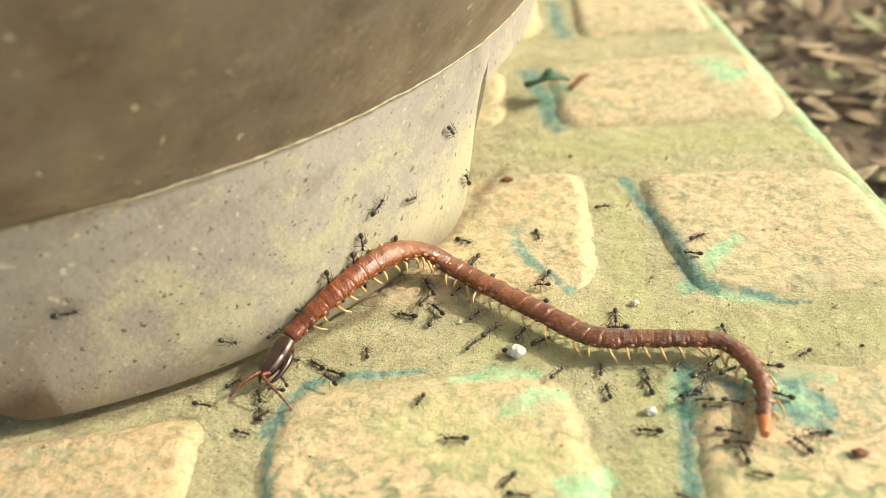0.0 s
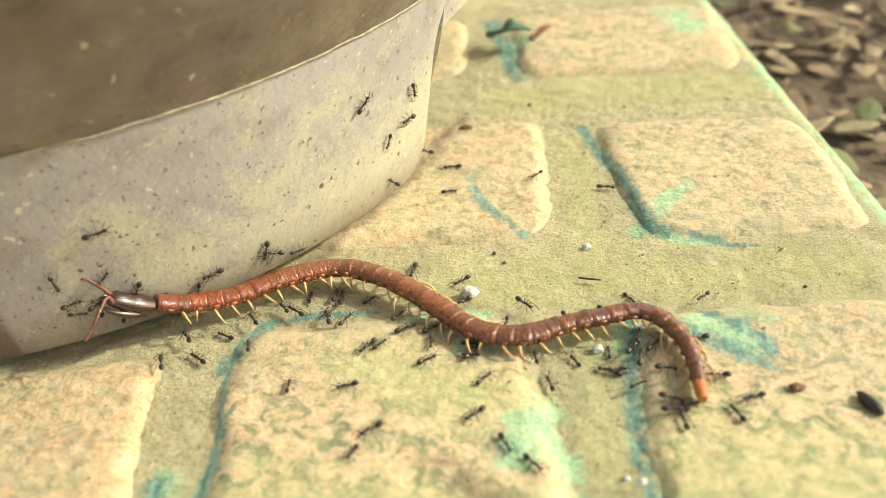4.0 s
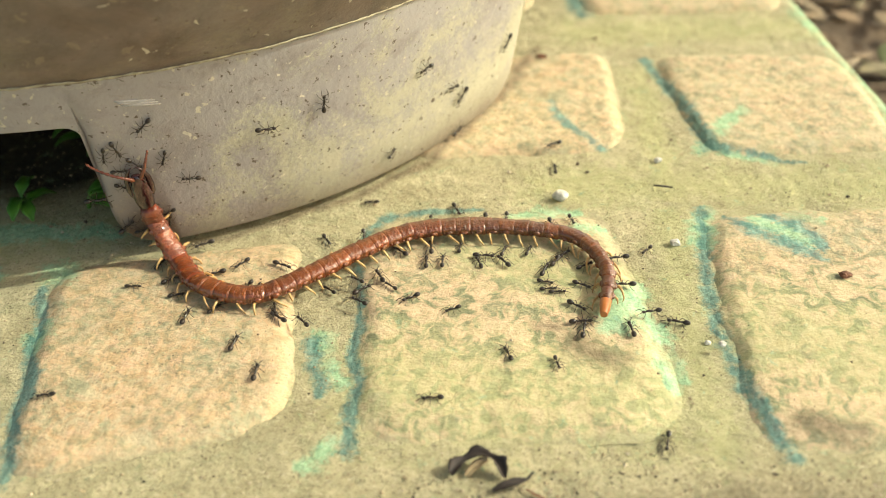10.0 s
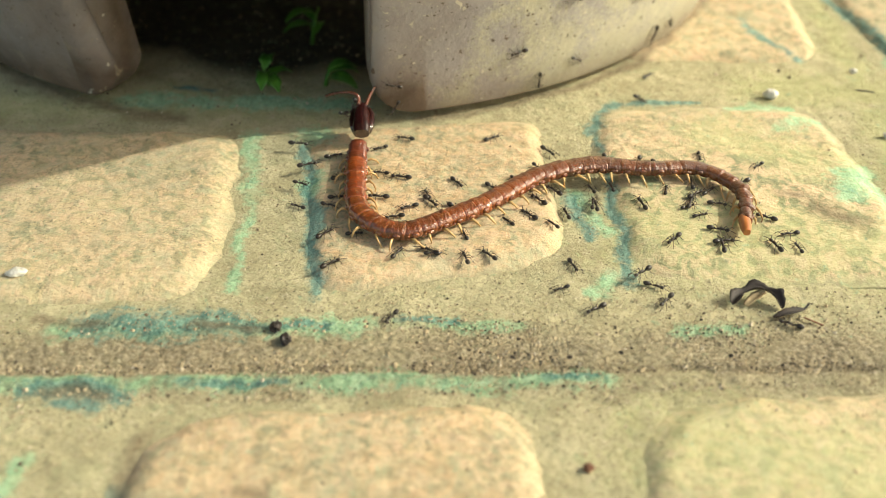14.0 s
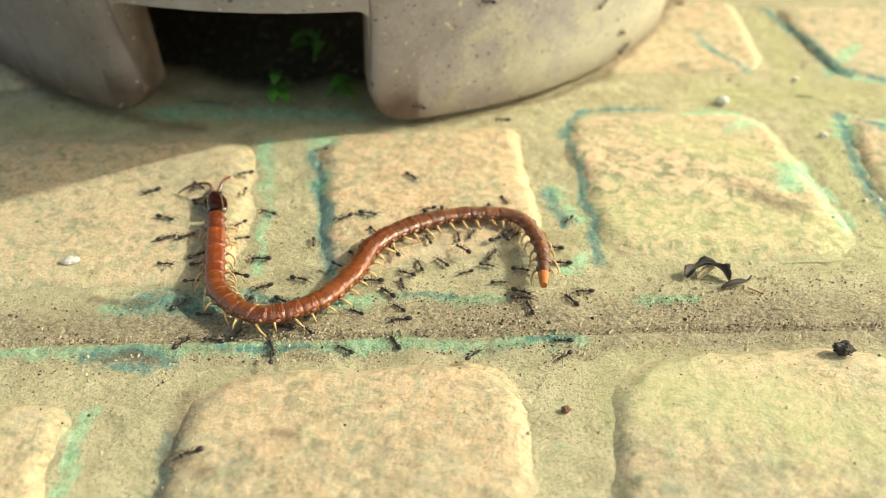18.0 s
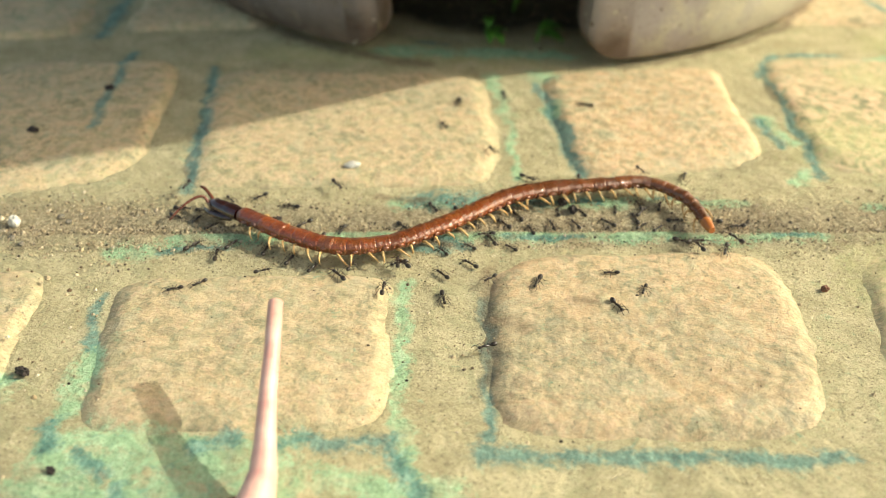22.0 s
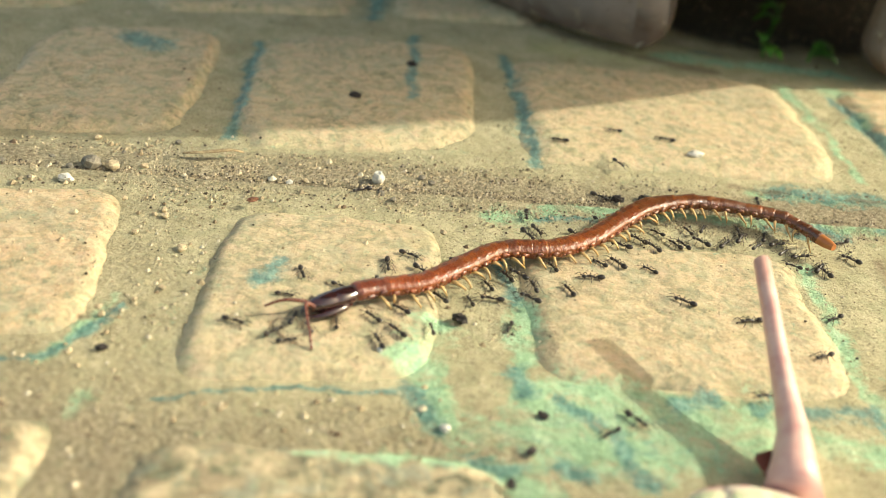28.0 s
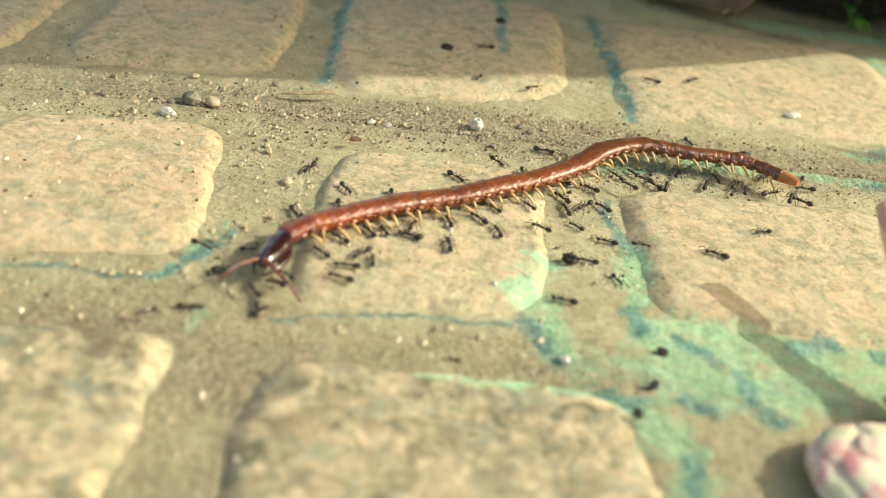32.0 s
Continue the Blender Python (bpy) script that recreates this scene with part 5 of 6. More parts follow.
def grit_places(count, coarse, seed):
    """Places for grains: many where dust gathers, some in every joint, few on the stones."""
    r = np.random.RandomState(seed)
    found = []
    while sum(len(p) for p in found) < count:
        x, y = r.uniform(-22, 14, 20000), r.uniform(-8, 22, 20000)
        y = np.where(r.rand(20000) < 0.5, seam_y(x) + r.normal(0.2, 0.7, 20000), y)
        on_stone = np.zeros(len(x), dtype=bool)
        for quad in STONE_QUADS:
            inside = np.ones(len(x), dtype=bool)
            for (ax, ay), (bx, by) in zip(quad, quad[1:] + quad[:1]):
                inside &= (bx - ax) * (y - ay) - (by - ay) * (x - ax) <= 0
            on_stone |= inside
        chance = np.where(on_stone, np.where(y < 5, 0.11, 0.04), 0.35) + 0.75 * dust(x, y) * np.where(on_stone, 0.30, 1.0)
        keep = r.rand(20000) < chance
        size = np.minimum(0.055, np.exp(r.normal(coarse, 0.42, 20000)))
        found.append(np.stack([x, y, np.where(on_stone, -0.005, -0.16), size], -1)[keep])
    return np.concatenate(found)[:count].tolist()


spots = grit_places(11000, -4.05, 23) + grit_places(48000, -4.45, 29)
scatter("grit", spots, grit_material(), "loose sand and grit in the joints of the floor", "grit")


def crumb_places():
    """Coarse crumbs that lie in the dusty western joints and here and there on the stones."""
    r = random.Random(61)
    out = []
    while len(out) < 520:
        x, y = r.uniform(-21, -10.5), r.uniform(-6, 5.8)
        stone = any(in_quad(x, y, q) for q in STONE_QUADS)
        if r.random() < (0.12 if stone else 0.75):
            out.append((x, y, -0.005 if stone else -0.16, min(0.09, r.lognormvariate(-3.35, 0.35))))
    return out


crumbs = Mat("pale_crumbs", 0.85)
crumbs_pick = crumbs.t.nodes.new("ShaderNodeNewGeometry").outputs["Random Per Island"]
scatter("crumbs", crumb_places(), crumbs.done(crumbs.ramp(crumbs_pick, (0.0, (0.10, 0.06, 0.035)), (0.25, (0.36, 0.27, 0.15)), (0.6, (0.55, 0.45, 0.28)), (1.0, (0.68, 0.61, 0.44)))), "pale crumbs of grit in the dusty joints", "grit")


def litter_material():
    k = Mat("leaf_litter", 0.7)
    pick = k.t.nodes.new("ShaderNodeNewGeometry").outputs["Random Per Island"]
    tone = k.ramp(pick, (0.0, (0.14, 0.095, 0.05)), (0.3, (0.24, 0.165, 0.09)), (0.55, (0.33, 0.24, 0.135)), (0.8, (0.42, 0.33, 0.20)), (0.95, (0.18, 0.20, 0.08)))
    return k.done(k.mix(k.ramp(k.noise(200, 4), (0.4, 0.0), (0.7, 0.4)), tone, (0.05, 0.04, 0.025)))


def litter():
    """Fallen leaves on the soil beside the floor."""
    r = random.Random(31)
    verts, faces = [], []
    for n in range(900):
        y = r.uniform(8, 60)
        x = edge_x(y) + 0.3 + abs(r.gauss(0, 9))
        long, wide, a, tilt = r.uniform(0.5, 2.2), r.uniform(0.25, 0.8), r.uniform(0, 6.28), r.uniform(-0.35, 0.35)
        z = -3.0 + r.uniform(0, 0.9)
        c, s = math.cos(a), math.sin(a)
        o = len(verts)
        for i in range(6):
            f = i / 5
            w = wide * math.sin(math.pi * (0.08 + 0.88 * f)) * 0.5
            for g in (-1, 0, 1):
                u, v = (f - 0.5) * long, g * w
                verts.append(((x + u * c - v * s) * cm, (y + u * s + v * c) * cm, (z + tilt * u + abs(g) * w * 0.5 + 0.25 * long * (f - 0.5) ** 2) * cm))
        for i in range(5):
            for g in range(2):
                p = o + 3 * i + g
                faces.append((p, p + 1, p + 4, p + 3))
    ob = mesh_object("leaf_litter", verts, faces, litter_material())
    thick = ob.modifiers.new("thick", "SOLIDIFY")
    thick.thickness = 0.03 * cm
    return tagged(ob, "brown and green fallen leaves on the soil", "leaf litter", kind="stuff")


litter()


# ---- what moves ----
BENDS = []


def bend(t, *points):
    """The line of the centipede's back at t seconds, from its head to its tail, in centimetres."""
    BENDS.append((t, [Vector(p) for p in points]))


def along(points, f):
    """The place, the way ahead (towards the head) and the upward way at the share f of the line."""
    lens = [0.0]
    for a, b in zip(points, points[1:]):
        lens.append(lens[-1] + (b - a).length)
    s = max(0.0, min(1.0, f)) * lens[-1]
    i = max(k for k in range(len(points) - 1) if lens[k] <= s + 1e-9)
    u = (s - lens[i]) / (lens[i + 1] - lens[i])
    p0, p1, p2, p3 = points[max(i - 1, 0)], points[i], points[i + 1], points[min(i + 2, len(points) - 1)]
    m1, m2 = (p2 - p0) / 2, (p3 - p1) / 2
    place = (2 * u ** 3 - 3 * u ** 2 + 1) * p1 + (u ** 3 - 2 * u ** 2 + u) * m1 + (3 * u ** 2 - 2 * u ** 3) * p2 + (u ** 3 - u ** 2) * m2
    way = (6 * u ** 2 - 6 * u) * p1 + (3 * u ** 2 - 4 * u + 1) * m1 + (6 * u - 6 * u ** 2) * p2 + (3 * u ** 2 - 2 * u) * m2
    out = Vector((place.x - POT_AT.x, place.y - POT_AT.y, 0)).normalized()
    w = max(0.0, min(1.0, (place.z - 0.45) / 0.9)) * 0.75
    return place, -way.normalized(), (Vector((0, 0, 1)) * (1 - w) + out * w).normalized()


def facing(place, ahead, up):
    """A pose with x ahead and z up, place in centimetres."""
    side = up.cross(ahead).normalized()
    top = ahead.cross(side)
    m = Matrix((ahead, side, top)).transposed().to_4x4()
    return Matrix.Translation(place * cm) @ m


def settle(place):
    """The nearest spot on the floor or on the pot's foot, and its normal."""
    away = Vector((place.x - POT_AT.x, place.y - POT_AT.y, 0))
    reach = away.length
    out = away.normalized()
    if place.z > 0.42 and reach < foot_radius(place.z) + 0.7:
        r = foot_radius(place.z) + 0.01
        return Vector((POT_AT.x + out.x * r, POT_AT.y + out.y * r, place.z)), out
    if reach < 11.0:
        z = min(3.8, 0.25 + (11.0 - reach) * 0.9)
        r = foot_radius(z) + 0.01
        return Vector((POT_AT.x + out.x * r, POT_AT.y + out.y * r, z)), out
    return Vector((place.x, place.y, floor_z(place.x, place.y))), Vector((0, 0, 1))


def calm(rows):
    """Rows that never turn by more than 60 degrees from one to the next."""
    out = [rows[0]]
    for t, m in rows[1:]:
        a, b = out[-1][1].to_quaternion(), m.to_quaternion()
        if a.dot(b) < 0:
            b.negate()
        angle = a.rotation_difference(b).angle
        q = a.slerp(b, min(1.0, radians(60) / max(angle, 1e-6)))
        out.append((t, Matrix.Translation(m.translation) @ q.to_matrix().to_4x4()))
    return out


def move_centipede():
    for n, ring in enumerate(BODY):
        rows = []
        for t, line in BENDS:
            total = sum((b - a).length for a, b in zip(line, line[1:]))
            f0 = HEAD_GAP / total + 0.03
            place, ahead, up = along(line, f0 + (1 - f0) * (n + 0.3) / (SEGMENTS - 0.3))
            rows.append((t, facing(place, ahead, up)))
        walk(ring, calm(rows))
    rows = []
    for t, line in BENDS:
        total = sum((b - a).length for a, b in zip(line, line[1:]))
        place, ahead, up = along(line, 0.36 / total)
        rows.append((t, facing(place, ahead, up)))
    walk(HEAD, calm(rows))


def move_biting_ants(count):
    """Ants that tug at the centipede's legs and go where it goes, each with room of its own."""
    r = random.Random(41)
    taken = []
    for n in range(count):
        ant = swarm.pop()
        best = None
        for attempt in range(7):
            f, side = (n + r.uniform(0.0, 1.0)) / count, 1 if n % 5 in (0, 2, 4) else -1
            gap, turn, swing = r.uniform(0.32, 0.54), r.uniform(-30, 30), r.uniform(0.3, 1.1)
            if r.random() < 0.16:
                gap += r.uniform(0.2, 0.7)
            phase = r.uniform(0, 6.28)
            rows = []
            for t, line in BENDS:
                place, ahead, up = along(line, f + 0.012 * math.sin(t * swing + phase))
                across = up.cross(ahead) * side
                spot, normal = settle(place + across * (gap + 0.06 * math.sin(t * 1.7 * swing + phase)) - up * 0.20)
                inward = (-across).normalized()
                inward = Matrix.Rotation(radians(turn + 14 * math.sin(t * 1.3 * swing + phase)), 3, normal) @ inward
                inward = (inward - normal * inward.dot(normal)).normalized()
                rows.append((t, facing(spot, inward, normal)))
            spots = np.array([m.translation for t, m in rows]) / cm
            room = float(np.mean(np.min(np.minimum(np.linalg.norm(np.array(taken) - spots, axis=2), 0.45), axis=0))) if taken else 1.0
            if best is None or room > best[0]:
                best = (room, spots, rows)
        taken.append(best[1])
        walk(ant, calm(best[2]))


def move_head_ants(count):
    """Ants that hang on to the head and feelers, and to the tail's tip."""
    r = random.Random(47)
    for n in range(count):
        ant = swarm.pop()
        tail = n % 3 == 2
        spread, gap, phase = -70 + 140 * ((n * 0.618) % 1.0), r.uniform(0.35, 0.75) if tail else r.uniform(0.35, 1.35), r.uniform(0, 6.28)
        rows = []
        for t, line in BENDS:
            place, ahead, up = along(line, 1.0 if tail else 0.0)
            way = -ahead if tail else ahead
            way = Matrix.Rotation(radians(spread + 8 * math.sin(t + phase)), 3, up) @ way
            spot, normal = settle(place + way * gap - up * 0.26)
            inward = Matrix.Rotation(radians(45 * math.sin(phase * 3) + 10 * math.sin(t * 1.4 + phase)), 3, normal) @ (-way - normal * (-way).dot(normal)).normalized()
            rows.append((t, facing(spot, inward, normal)))
        walk(ant, calm(rows))


def move_roaming_ants(count):
    """Ants that hurry about near the centipede."""
    r = random.Random(53)
    for n in range(count):
        ant = swarm.pop()
        f, side, far = r.random(), r.choice((1, -1, -1)), r.uniform(1.2, 4.2)
        w1, w2, p1, p2 = r.uniform(0.35, 0.8), r.uniform(0.3, 0.7), r.uniform(0, 6.28), r.uniform(0, 6.28)
        spots = []
        for t in range(0, 33):
            k = max(i for i in range(len(BENDS)) if BENDS[i][0] <= t)
            place, ahead, up = along(BENDS[k][1], 0.5)
            base, _, _ = along(BENDS[k][1], f)
            flat = Vector((base.x, base.y, 0)) * 0.8 + Vector((place.x, place.y, 0)) * 0.2
            q = flat + Vector((2.3 * math.sin(w1 * t + p1), side * far + 1.2 * math.sin(w2 * t + p2), 0))
            spots.append((t, *settle(q)))
        rows = []
        for i, (t, spot, normal) in enumerate(spots):
            a, b = spots[max(i - 1, 0)][1], spots[min(i + 1, 32)][1]
            way = b - a
            way = way - normal * way.dot(normal)
            way = way.normalized() if way.length > 1e-4 else Vector((1, 0, 0))
            rows.append((t, facing(spot, way, normal)))
        walk(ant, calm(rows))


def move_pot_ants(count):
    """Ants that climb about on the foot of the pot."""
    r = random.Random(59)
    for n in range(count):
        ant = swarm.pop()
        a0, z0 = radians(r.uniform(-72, -28)), r.uniform(0.8, 3.2)
        w1, w2, p1, p2 = r.uniform(0.08, 0.25), r.uniform(0.1, 0.3), r.uniform(0, 6.28), r.uniform(0, 6.28)
        rows = []
        spots = []
        for t in range(0, 34):
            a = a0 + radians(7) * math.sin(w1 * t + p1)
            z = z0 + 0.7 * math.sin(w2 * t + p2)
            rad = foot_radius(z) + 0.01
            spots.append((Vector((POT_AT.x + rad * math.cos(a), POT_AT.y + rad * math.sin(a), z)), Vector((math.cos(a), math.sin(a), -0.19)).normalized()))
        for t in range(0, 33):
            spot, normal = spots[t]
            way = spots[t + 1][0] - spot
            way = (way - normal * way.dot(normal)).normalized()
            rows.append((t, facing(spot, way, normal)))
        walk(ant, calm(rows))


swarm = [*ANT_KINDS, *(copy_thing(ANT_KINDS[n % 3], Matrix()) for n in range(92))]


def motions():
    bend(0, (3.20, 13.93, 0.19), (3.59, 14.73, 0.43), (4.35, 15.29, 0.90), (5.08, 16.06, 1.03), (5.62, 16.85, 0.59), (6.31, 16.67, 0.23), (7.07, 16.02, 0.19), (7.88, 15.30, 0.19), (8.71, 14.62, 0.19), (9.77, 14.52, 0.19), (10.84, 14.36, 0.19), (11.25, 13.40, 0.19), (11.13, 12.34, 0.19))
    bend(1, (3.15, 13.99, 0.19), (3.65, 14.81, 0.37), (4.43, 15.42, 0.73), (5.14, 16.15, 0.97), (5.51, 16.92, 0.41), (6.13, 16.33, 0.25), (6.93, 15.76, 0.19), (7.77, 15.10, 0.19), (8.56, 14.39, 0.19), (9.60, 14.32, 0.19), (10.66, 14.19, 0.19), (11.05, 13.23, 0.19), (10.98, 12.17, 0.19))
    bend(2, (2.40, 13.86, 0.34), (3.25, 14.35, 0.76), (4.06, 15.02, 0.86), (4.78, 15.79, 0.75), (5.29, 16.62, 0.41), (6.08, 16.08, 0.25), (6.83, 15.43, 0.19), (7.58, 14.69, 0.19), (8.26, 13.87, 0.19), (9.29, 13.66, 0.19), (10.36, 13.76, 0.19), (11.02, 12.97, 0.19), (11.23, 11.92, 0.19))
    bend(2.5, (2.15, 13.67, 0.46), (3.04, 14.23, 0.64), (3.87, 14.90, 0.66), (4.63, 15.66, 0.67), (5.21, 16.46, 0.32), (6.08, 15.88, 0.25), (6.80, 15.21, 0.19), (7.51, 14.40, 0.19), (8.25, 13.62, 0.19), (9.32, 13.53, 0.19), (10.37, 13.65, 0.19), (11.03, 12.82, 0.19), (11.24, 11.77, 0.19))
    bend(4.5, (1.50, 13.18, 1.03), (2.19, 13.67, 0.45), (3.13, 13.97, 0.25), (4.03, 14.48, 0.19), (5.03, 14.71, 0.19), (5.96, 14.29, 0.19), (6.74, 13.61, 0.19), (7.53, 12.94, 0.19), (8.47, 12.82, 0.19), (9.37, 13.33, 0.19), (10.31, 13.60, 0.19), (10.77, 12.72, 0.19), (10.71, 11.69, 0.19))
    bend(5, (1.36, 13.11, 1.08), (2.07, 13.59, 0.51), (2.97, 13.82, 0.24), (3.88, 14.27, 0.19), (4.87, 14.51, 0.19), (5.78, 14.06, 0.19), (6.56, 13.37, 0.19), (7.36, 12.71, 0.19), (8.30, 12.51, 0.19), (9.16, 13.08, 0.19), (10.03, 13.60, 0.19), (10.54, 12.76, 0.19), (10.36, 11.76, 0.19))
    bend(6, (1.20, 12.91, 1.63), (1.74, 13.37, 0.90), (2.44, 13.55, 0.33), (3.41, 13.54, 0.19), (4.42, 13.59, 0.19), (5.27, 13.05, 0.19), (6.08, 12.44, 0.19), (7.05, 12.19, 0.19), (7.97, 12.44, 0.19), (8.72, 13.13, 0.19), (9.61, 13.18, 0.19), (9.73, 12.19, 0.19), (9.49, 11.21, 0.19))
    bend(7, (0.40, 12.72, 0.89), (1.17, 13.08, 0.39), (2.09, 12.84, 0.25), (3.02, 12.67, 0.19), (4.00, 12.43, 0.19), (4.87, 11.93, 0.19), (5.80, 11.60, 0.19), (6.67, 12.08, 0.19), (7.36, 12.81, 0.19), (8.23, 13.28, 0.19), (9.06, 12.79, 0.19), (9.23, 11.82, 0.19), (9.06, 10.82, 0.19))
    bend(8, (0.19, 12.53, 1.48), (0.70, 12.83, 0.62), (1.36, 12.40, 0.21), (2.06, 11.75, 0.19), (3.00, 11.27, 0.19), (4.03, 11.08, 0.19), (5.06, 11.19, 0.19), (5.81, 11.92, 0.19), (6.57, 12.65, 0.19), (7.53, 13.03, 0.19), (8.51, 12.76, 0.19), (8.84, 11.80, 0.19), (8.80, 10.75, 0.19))
    bend(9, (-0.04, 12.39, 1.78), (0.28, 12.67, 0.80), (0.89, 12.38, 0.16), (1.47, 11.61, 0.19), (2.39, 11.11, 0.19), (3.41, 11.37, 0.19), (4.38, 11.85, 0.19), (5.16, 12.57, 0.19), (6.04, 13.17, 0.19), (7.10, 13.27, 0.19), (8.09, 12.97, 0.19), (8.46, 12.00, 0.19), (8.41, 10.92, 0.19))
    bend(10, (-0.37, 12.26, 1.91), (-0.33, 12.50, 0.84), (0.07, 12.20, 0.17), (0.70, 11.41, 0.19), (1.71, 11.10, 0.19), (2.65, 11.67, 0.19), (3.49, 12.39, 0.19), (4.42, 13.00, 0.19), (5.50, 13.19, 0.19), (6.57, 13.13, 0.19), (7.63, 12.81, 0.19), (8.12, 11.88, 0.19), (8.02, 10.78, 0.19))
    bend(11, (-0.83, 12.20, 1.56), (-0.68, 12.44, 0.65), (-0.10, 11.84, 0.22), (0.57, 11.30, 0.19), (1.54, 11.27, 0.19), (2.49, 11.05, 0.19), (3.33, 11.41, 0.19), (3.89, 12.15, 0.19), (4.84, 12.20, 0.19), (5.82, 12.12, 0.19), (6.76, 11.97, 0.19), (7.36, 11.22, 0.19), (7.51, 10.26, 0.19))
    bend(12, (-1.23, 12.10, 1.61), (-1.20, 12.27, 0.62), (-0.84, 11.41, 0.23), (-0.13, 10.77, 0.19), (0.86, 10.48, 0.19), (1.89, 10.67, 0.19), (2.82, 11.08, 0.19), (3.26, 12.02, 0.19), (4.04, 12.58, 0.19), (4.95, 12.08, 0.19), (5.94, 11.80, 0.19), (6.59, 10.98, 0.19), (6.91, 9.99, 0.19))
    bend(13, (-1.24, 12.20, 1.11), (-1.35, 12.11, 0.15), (-1.18, 11.14, 0.19), (-0.87, 10.07, 0.19), (-0.01, 9.44, 0.19), (0.98, 9.85, 0.19), (1.91, 10.47, 0.19), (2.48, 11.41, 0.19), (3.27, 12.06, 0.19), (4.30, 11.64, 0.19), (5.39, 11.49, 0.19), (6.22, 10.81, 0.19), (6.50, 9.74, 0.19))
    bend(13.5, (-1.14, 12.28, 0.79), (-1.14, 11.47, 0.16), (-1.06, 10.51, 0.19), (-0.86, 9.44, 0.19), (-0.05, 8.89, 0.19), (0.86, 9.44, 0.19), (1.71, 10.13, 0.19), (2.40, 10.96, 0.19), (3.34, 11.45, 0.19), (4.40, 11.20, 0.19), (5.48, 11.18, 0.19), (6.20, 10.45, 0.19), (6.23, 9.36, 0.19))
    bend(15.5, (-2.48, 11.21, 0.19), (-2.24, 10.15, 0.19), (-2.05, 9.09, 0.19), (-1.80, 8.03, 0.19), (-1.17, 7.15, 0.19), (-0.13, 7.01, 0.19), (0.87, 7.40, 0.19), (1.57, 8.22, 0.19), (2.23, 9.08, 0.19), (3.12, 9.70, 0.19), (4.14, 10.03, 0.19), (4.83, 9.30, 0.19), (4.94, 8.22, 0.19))
    bend(16, (-2.71, 10.84, 0.19), (-2.46, 9.77, 0.19), (-2.26, 8.68, 0.19), (-2.10, 7.59, 0.19), (-1.55, 6.66, 0.19), (-0.50, 6.37, 0.19), (0.53, 6.70, 0.19), (1.23, 7.54, 0.19), (1.81, 8.47, 0.19), (2.66, 9.18, 0.19), (3.65, 9.56, 0.19), (4.35, 8.81, 0.19), (4.55, 7.73, 0.19))
    bend(17, (-3.11, 9.80, 0.19), (-2.93, 8.73, 0.19), (-2.84, 7.65, 0.19), (-2.64, 6.58, 0.19), (-1.98, 5.78, 0.19), (-0.94, 5.90, 0.19), (-0.23, 6.70, 0.19), (0.22, 7.69, 0.19), (0.84, 8.57, 0.19), (1.78, 9.06, 0.19), (2.83, 9.18, 0.19), (3.38, 8.31, 0.19), (3.58, 7.25, 0.19))
    bend(18, (-4.15, 9.14, 0.19), (-3.89, 8.07, 0.19), (-3.67, 7.00, 0.19), (-3.38, 5.93, 0.19), (-2.53, 5.28, 0.19), (-1.56, 5.66, 0.19), (-0.96, 6.55, 0.19), (-0.62, 7.59, 0.19), (0.15, 8.35, 0.19), (1.17, 8.75, 0.19), (2.22, 8.67, 0.19), (2.65, 7.71, 0.19), (2.68, 6.61, 0.19))
    bend(19, (-5.47, 8.21, 0.19), (-5.12, 7.19, 0.19), (-4.78, 6.19, 0.19), (-4.32, 5.22, 0.19), (-3.38, 4.80, 0.19), (-2.41, 5.17, 0.19), (-1.79, 6.03, 0.19), (-1.27, 6.96, 0.19), (-0.55, 7.75, 0.19), (0.43, 8.16, 0.19), (1.47, 8.13, 0.19), (1.93, 7.22, 0.19), (1.94, 6.15, 0.19))
    bend(20, (-7.05, 6.39, 0.19), (-6.26, 5.72, 0.19), (-5.52, 4.97, 0.19), (-4.63, 4.46, 0.19), (-3.61, 4.64, 0.19), (-2.84, 5.33, 0.19), (-2.21, 6.15, 0.19), (-1.58, 6.98, 0.19), (-0.74, 7.58, 0.19), (0.28, 7.83, 0.19), (1.24, 7.58, 0.19), (1.56, 6.62, 0.19), (1.53, 5.58, 0.19))
    bend(21, (-8.19, 5.26, 0.19), (-7.29, 4.80, 0.19), (-6.48, 4.21, 0.19), (-5.52, 3.97, 0.19), (-4.58, 4.30, 0.19), (-3.80, 4.93, 0.19), (-3.01, 5.55, 0.19), (-2.36, 6.32, 0.19), (-1.56, 6.91, 0.19), (-0.57, 7.09, 0.19), (0.41, 6.99, 0.19), (0.98, 6.21, 0.19), (1.07, 5.21, 0.19))
    bend(22, (-9.06, 4.85, 0.19), (-8.17, 4.37, 0.19), (-7.28, 3.88, 0.19), (-6.33, 3.58, 0.19), (-5.36, 3.79, 0.19), (-4.53, 4.36, 0.19), (-3.78, 5.04, 0.19), (-3.04, 5.71, 0.19), (-2.11, 6.11, 0.19), (-1.13, 6.33, 0.19), (-0.14, 6.50, 0.19), (0.62, 5.92, 0.19), (0.93, 4.96, 0.19))
    bend(23, (-10.03, 3.84, 0.19), (-9.09, 3.57, 0.19), (-8.16, 3.29, 0.19), (-7.19, 3.19, 0.19), (-6.22, 3.36, 0.19), (-5.39, 3.85, 0.19), (-4.69, 4.54, 0.19), (-4.04, 5.26, 0.19), (-3.23, 5.78, 0.19), (-2.28, 6.02, 0.19), (-1.32, 6.09, 0.19), (-0.57, 5.54, 0.19), (-0.23, 4.64, 0.19))
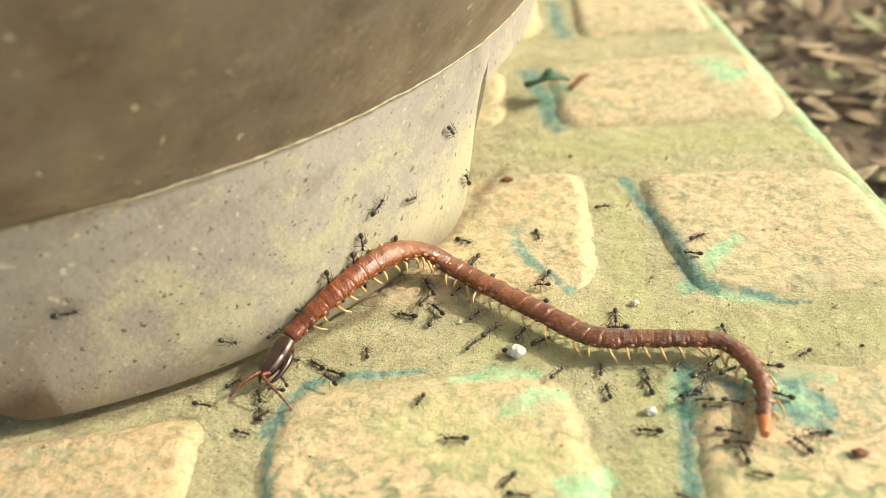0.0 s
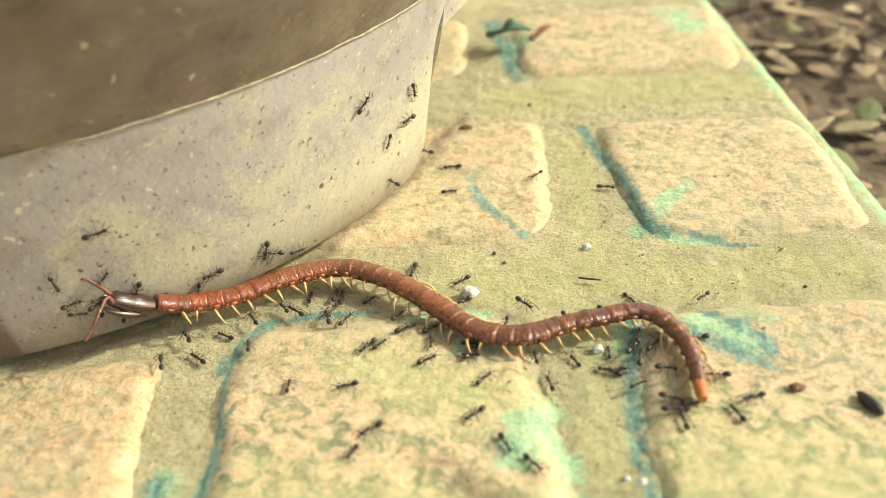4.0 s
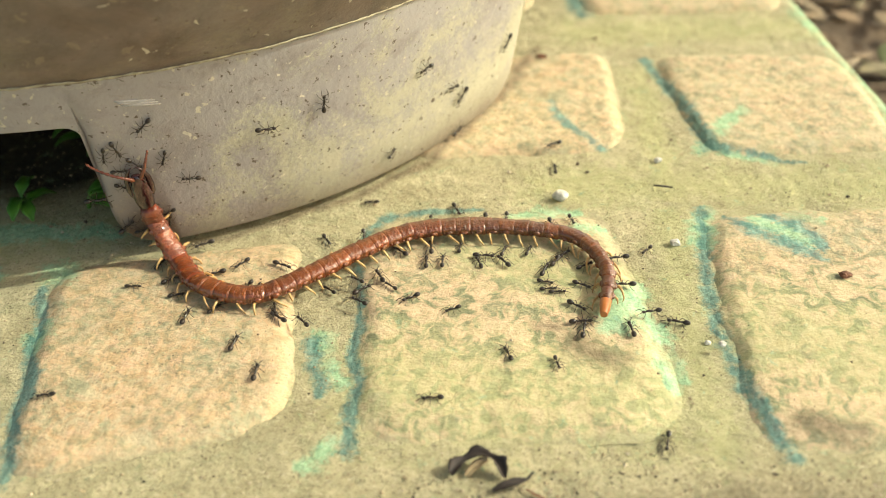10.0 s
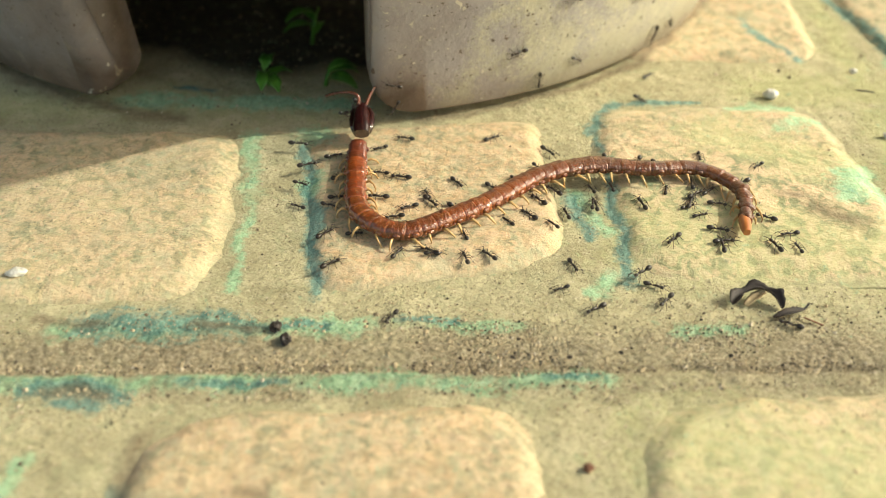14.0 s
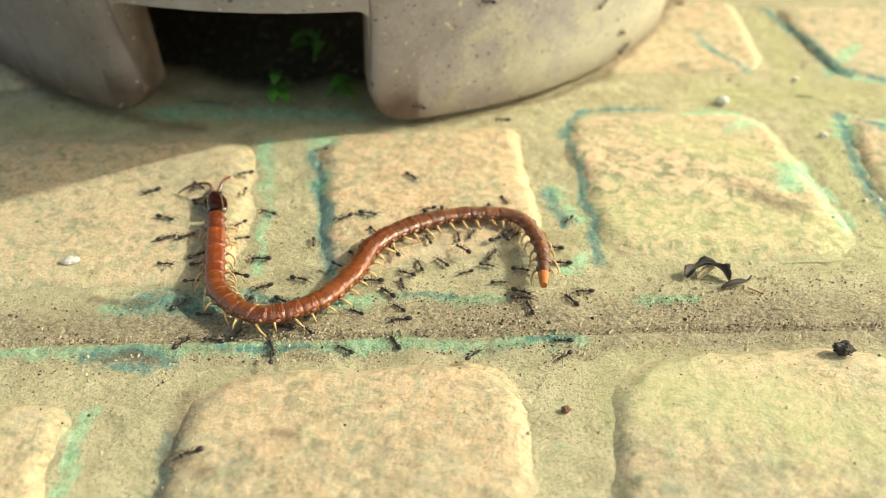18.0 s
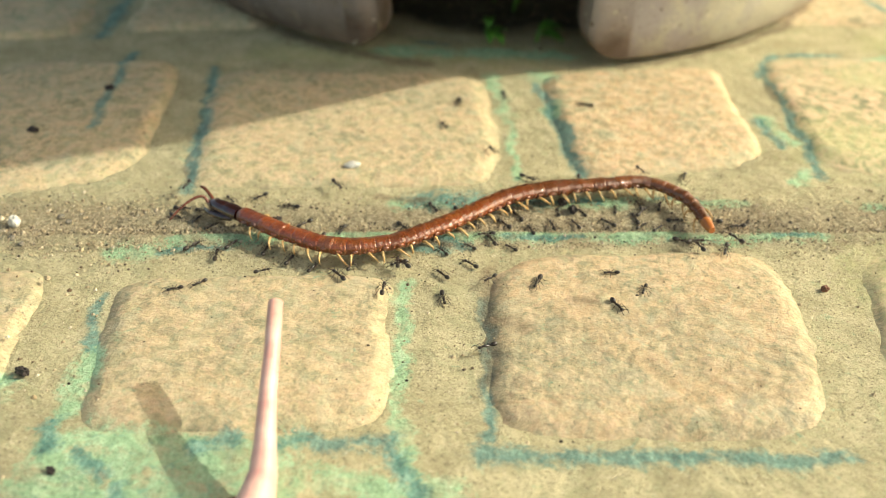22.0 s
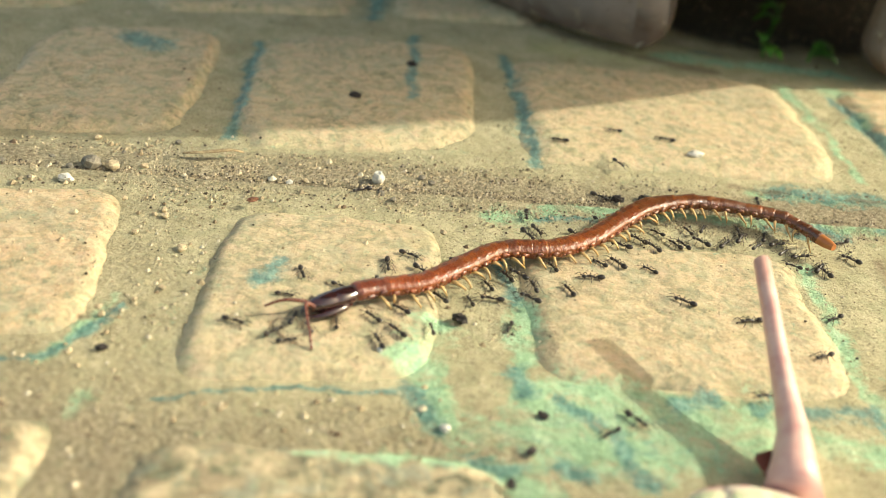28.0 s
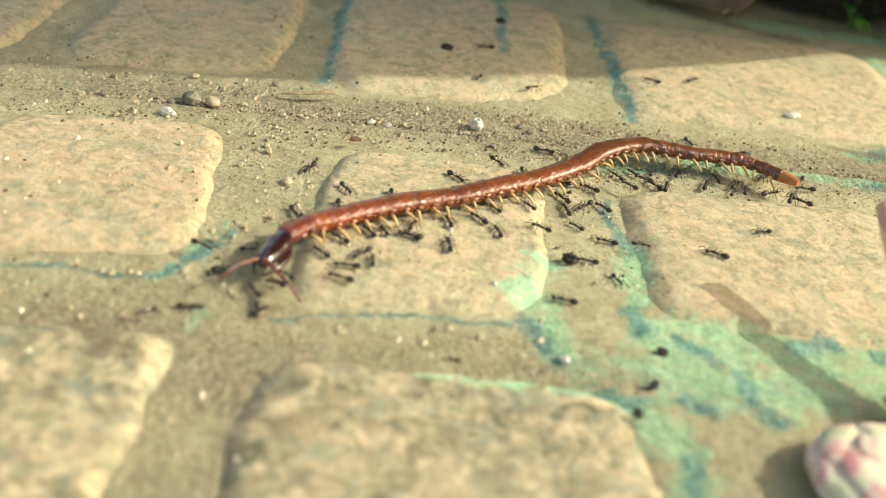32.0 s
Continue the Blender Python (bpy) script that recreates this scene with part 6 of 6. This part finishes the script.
    bend(24, (-10.87, 3.77, 0.19), (-9.92, 3.48, 0.19), (-9.07, 3.00, 0.19), (-8.09, 2.96, 0.19), (-7.20, 3.37, 0.19), (-6.46, 4.01, 0.19), (-5.73, 4.67, 0.19), (-4.98, 5.30, 0.19), (-4.04, 5.53, 0.19), (-3.05, 5.61, 0.19), (-2.09, 5.61, 0.19), (-1.37, 5.01, 0.19), (-0.79, 4.23, 0.19))
    bend(24.5, (-11.25, 3.69, 0.19), (-10.36, 3.28, 0.19), (-9.47, 2.88, 0.19), (-8.49, 2.93, 0.19), (-7.59, 3.29, 0.19), (-6.79, 3.87, 0.19), (-6.06, 4.52, 0.19), (-5.31, 5.13, 0.19), (-4.36, 5.37, 0.19), (-3.40, 5.49, 0.19), (-2.42, 5.52, 0.19), (-1.81, 4.84, 0.19), (-1.14, 4.15, 0.19))
    bend(26.5, (-13.09, 2.43, 0.19), (-12.18, 2.06, 0.19), (-11.28, 1.65, 0.19), (-10.31, 1.73, 0.19), (-9.40, 2.11, 0.19), (-8.63, 2.74, 0.19), (-7.96, 3.45, 0.19), (-7.33, 4.21, 0.19), (-6.46, 4.65, 0.19), (-5.48, 4.79, 0.19), (-4.52, 4.97, 0.19), (-3.59, 4.70, 0.19), (-2.78, 4.15, 0.19))
    bend(27, (-12.71, 1.38, 0.19), (-11.78, 1.48, 0.19), (-10.89, 1.71, 0.19), (-10.10, 2.18, 0.19), (-9.19, 2.36, 0.19), (-8.41, 2.84, 0.19), (-7.84, 3.58, 0.19), (-7.01, 3.99, 0.19), (-6.14, 4.31, 0.19), (-5.23, 4.44, 0.19), (-4.49, 3.92, 0.19), (-3.73, 3.39, 0.19), (-2.88, 2.98, 0.19))
    bend(28, (-13.39, -0.66, 0.19), (-12.67, -0.07, 0.19), (-11.83, 0.34, 0.19), (-11.21, 1.01, 0.19), (-10.56, 1.67, 0.19), (-9.67, 1.93, 0.19), (-8.96, 2.50, 0.19), (-8.41, 3.25, 0.19), (-7.81, 3.96, 0.19), (-6.99, 4.35, 0.19), (-6.06, 4.35, 0.19), (-5.17, 4.12, 0.19), (-4.59, 3.39, 0.19))
    bend(29, (-13.75, -1.39, 0.19), (-13.11, -0.65, 0.19), (-12.42, 0.06, 0.19), (-11.79, 0.81, 0.19), (-11.00, 1.41, 0.19), (-10.20, 1.99, 0.19), (-9.49, 2.66, 0.19), (-8.94, 3.47, 0.19), (-8.27, 4.18, 0.19), (-7.31, 4.36, 0.19), (-6.33, 4.44, 0.19), (-5.46, 4.09, 0.19), (-4.76, 3.38, 0.19))
    bend(30, (-14.43, -1.99, 0.19), (-13.86, -1.17, 0.19), (-13.27, -0.38, 0.19), (-12.64, 0.38, 0.19), (-11.90, 1.03, 0.19), (-11.17, 1.70, 0.19), (-10.52, 2.43, 0.19), (-9.98, 3.26, 0.19), (-9.24, 3.90, 0.19), (-8.27, 4.01, 0.19), (-7.29, 4.11, 0.19), (-6.32, 4.22, 0.19), (-5.46, 3.74, 0.19))
    bend(31, (-14.40, -1.69, 0.19), (-14.04, -0.88, 0.19), (-13.57, -0.14, 0.19), (-13.10, 0.61, 0.19), (-12.49, 1.19, 0.19), (-11.71, 1.59, 0.19), (-11.12, 2.25, 0.19), (-10.63, 2.99, 0.19), (-9.80, 3.24, 0.19), (-8.94, 3.46, 0.19), (-8.12, 3.79, 0.19), (-7.26, 3.84, 0.19), (-6.49, 3.45, 0.19))
    bend(32, (-15.59, -1.98, 0.19), (-15.37, -1.08, 0.19), (-14.71, -0.40, 0.19), (-14.00, 0.21, 0.19), (-13.20, 0.71, 0.19), (-12.47, 1.30, 0.19), (-11.73, 1.91, 0.19), (-11.11, 2.60, 0.19), (-10.61, 3.41, 0.19), (-9.89, 3.89, 0.19), (-8.95, 3.88, 0.19), (-8.00, 3.89, 0.19), (-7.23, 3.41, 0.19))
    move_centipede()
    move_biting_ants(60)
    move_head_ants(9)
    move_roaming_ants(20)
    move_pot_ants(6)


motions()
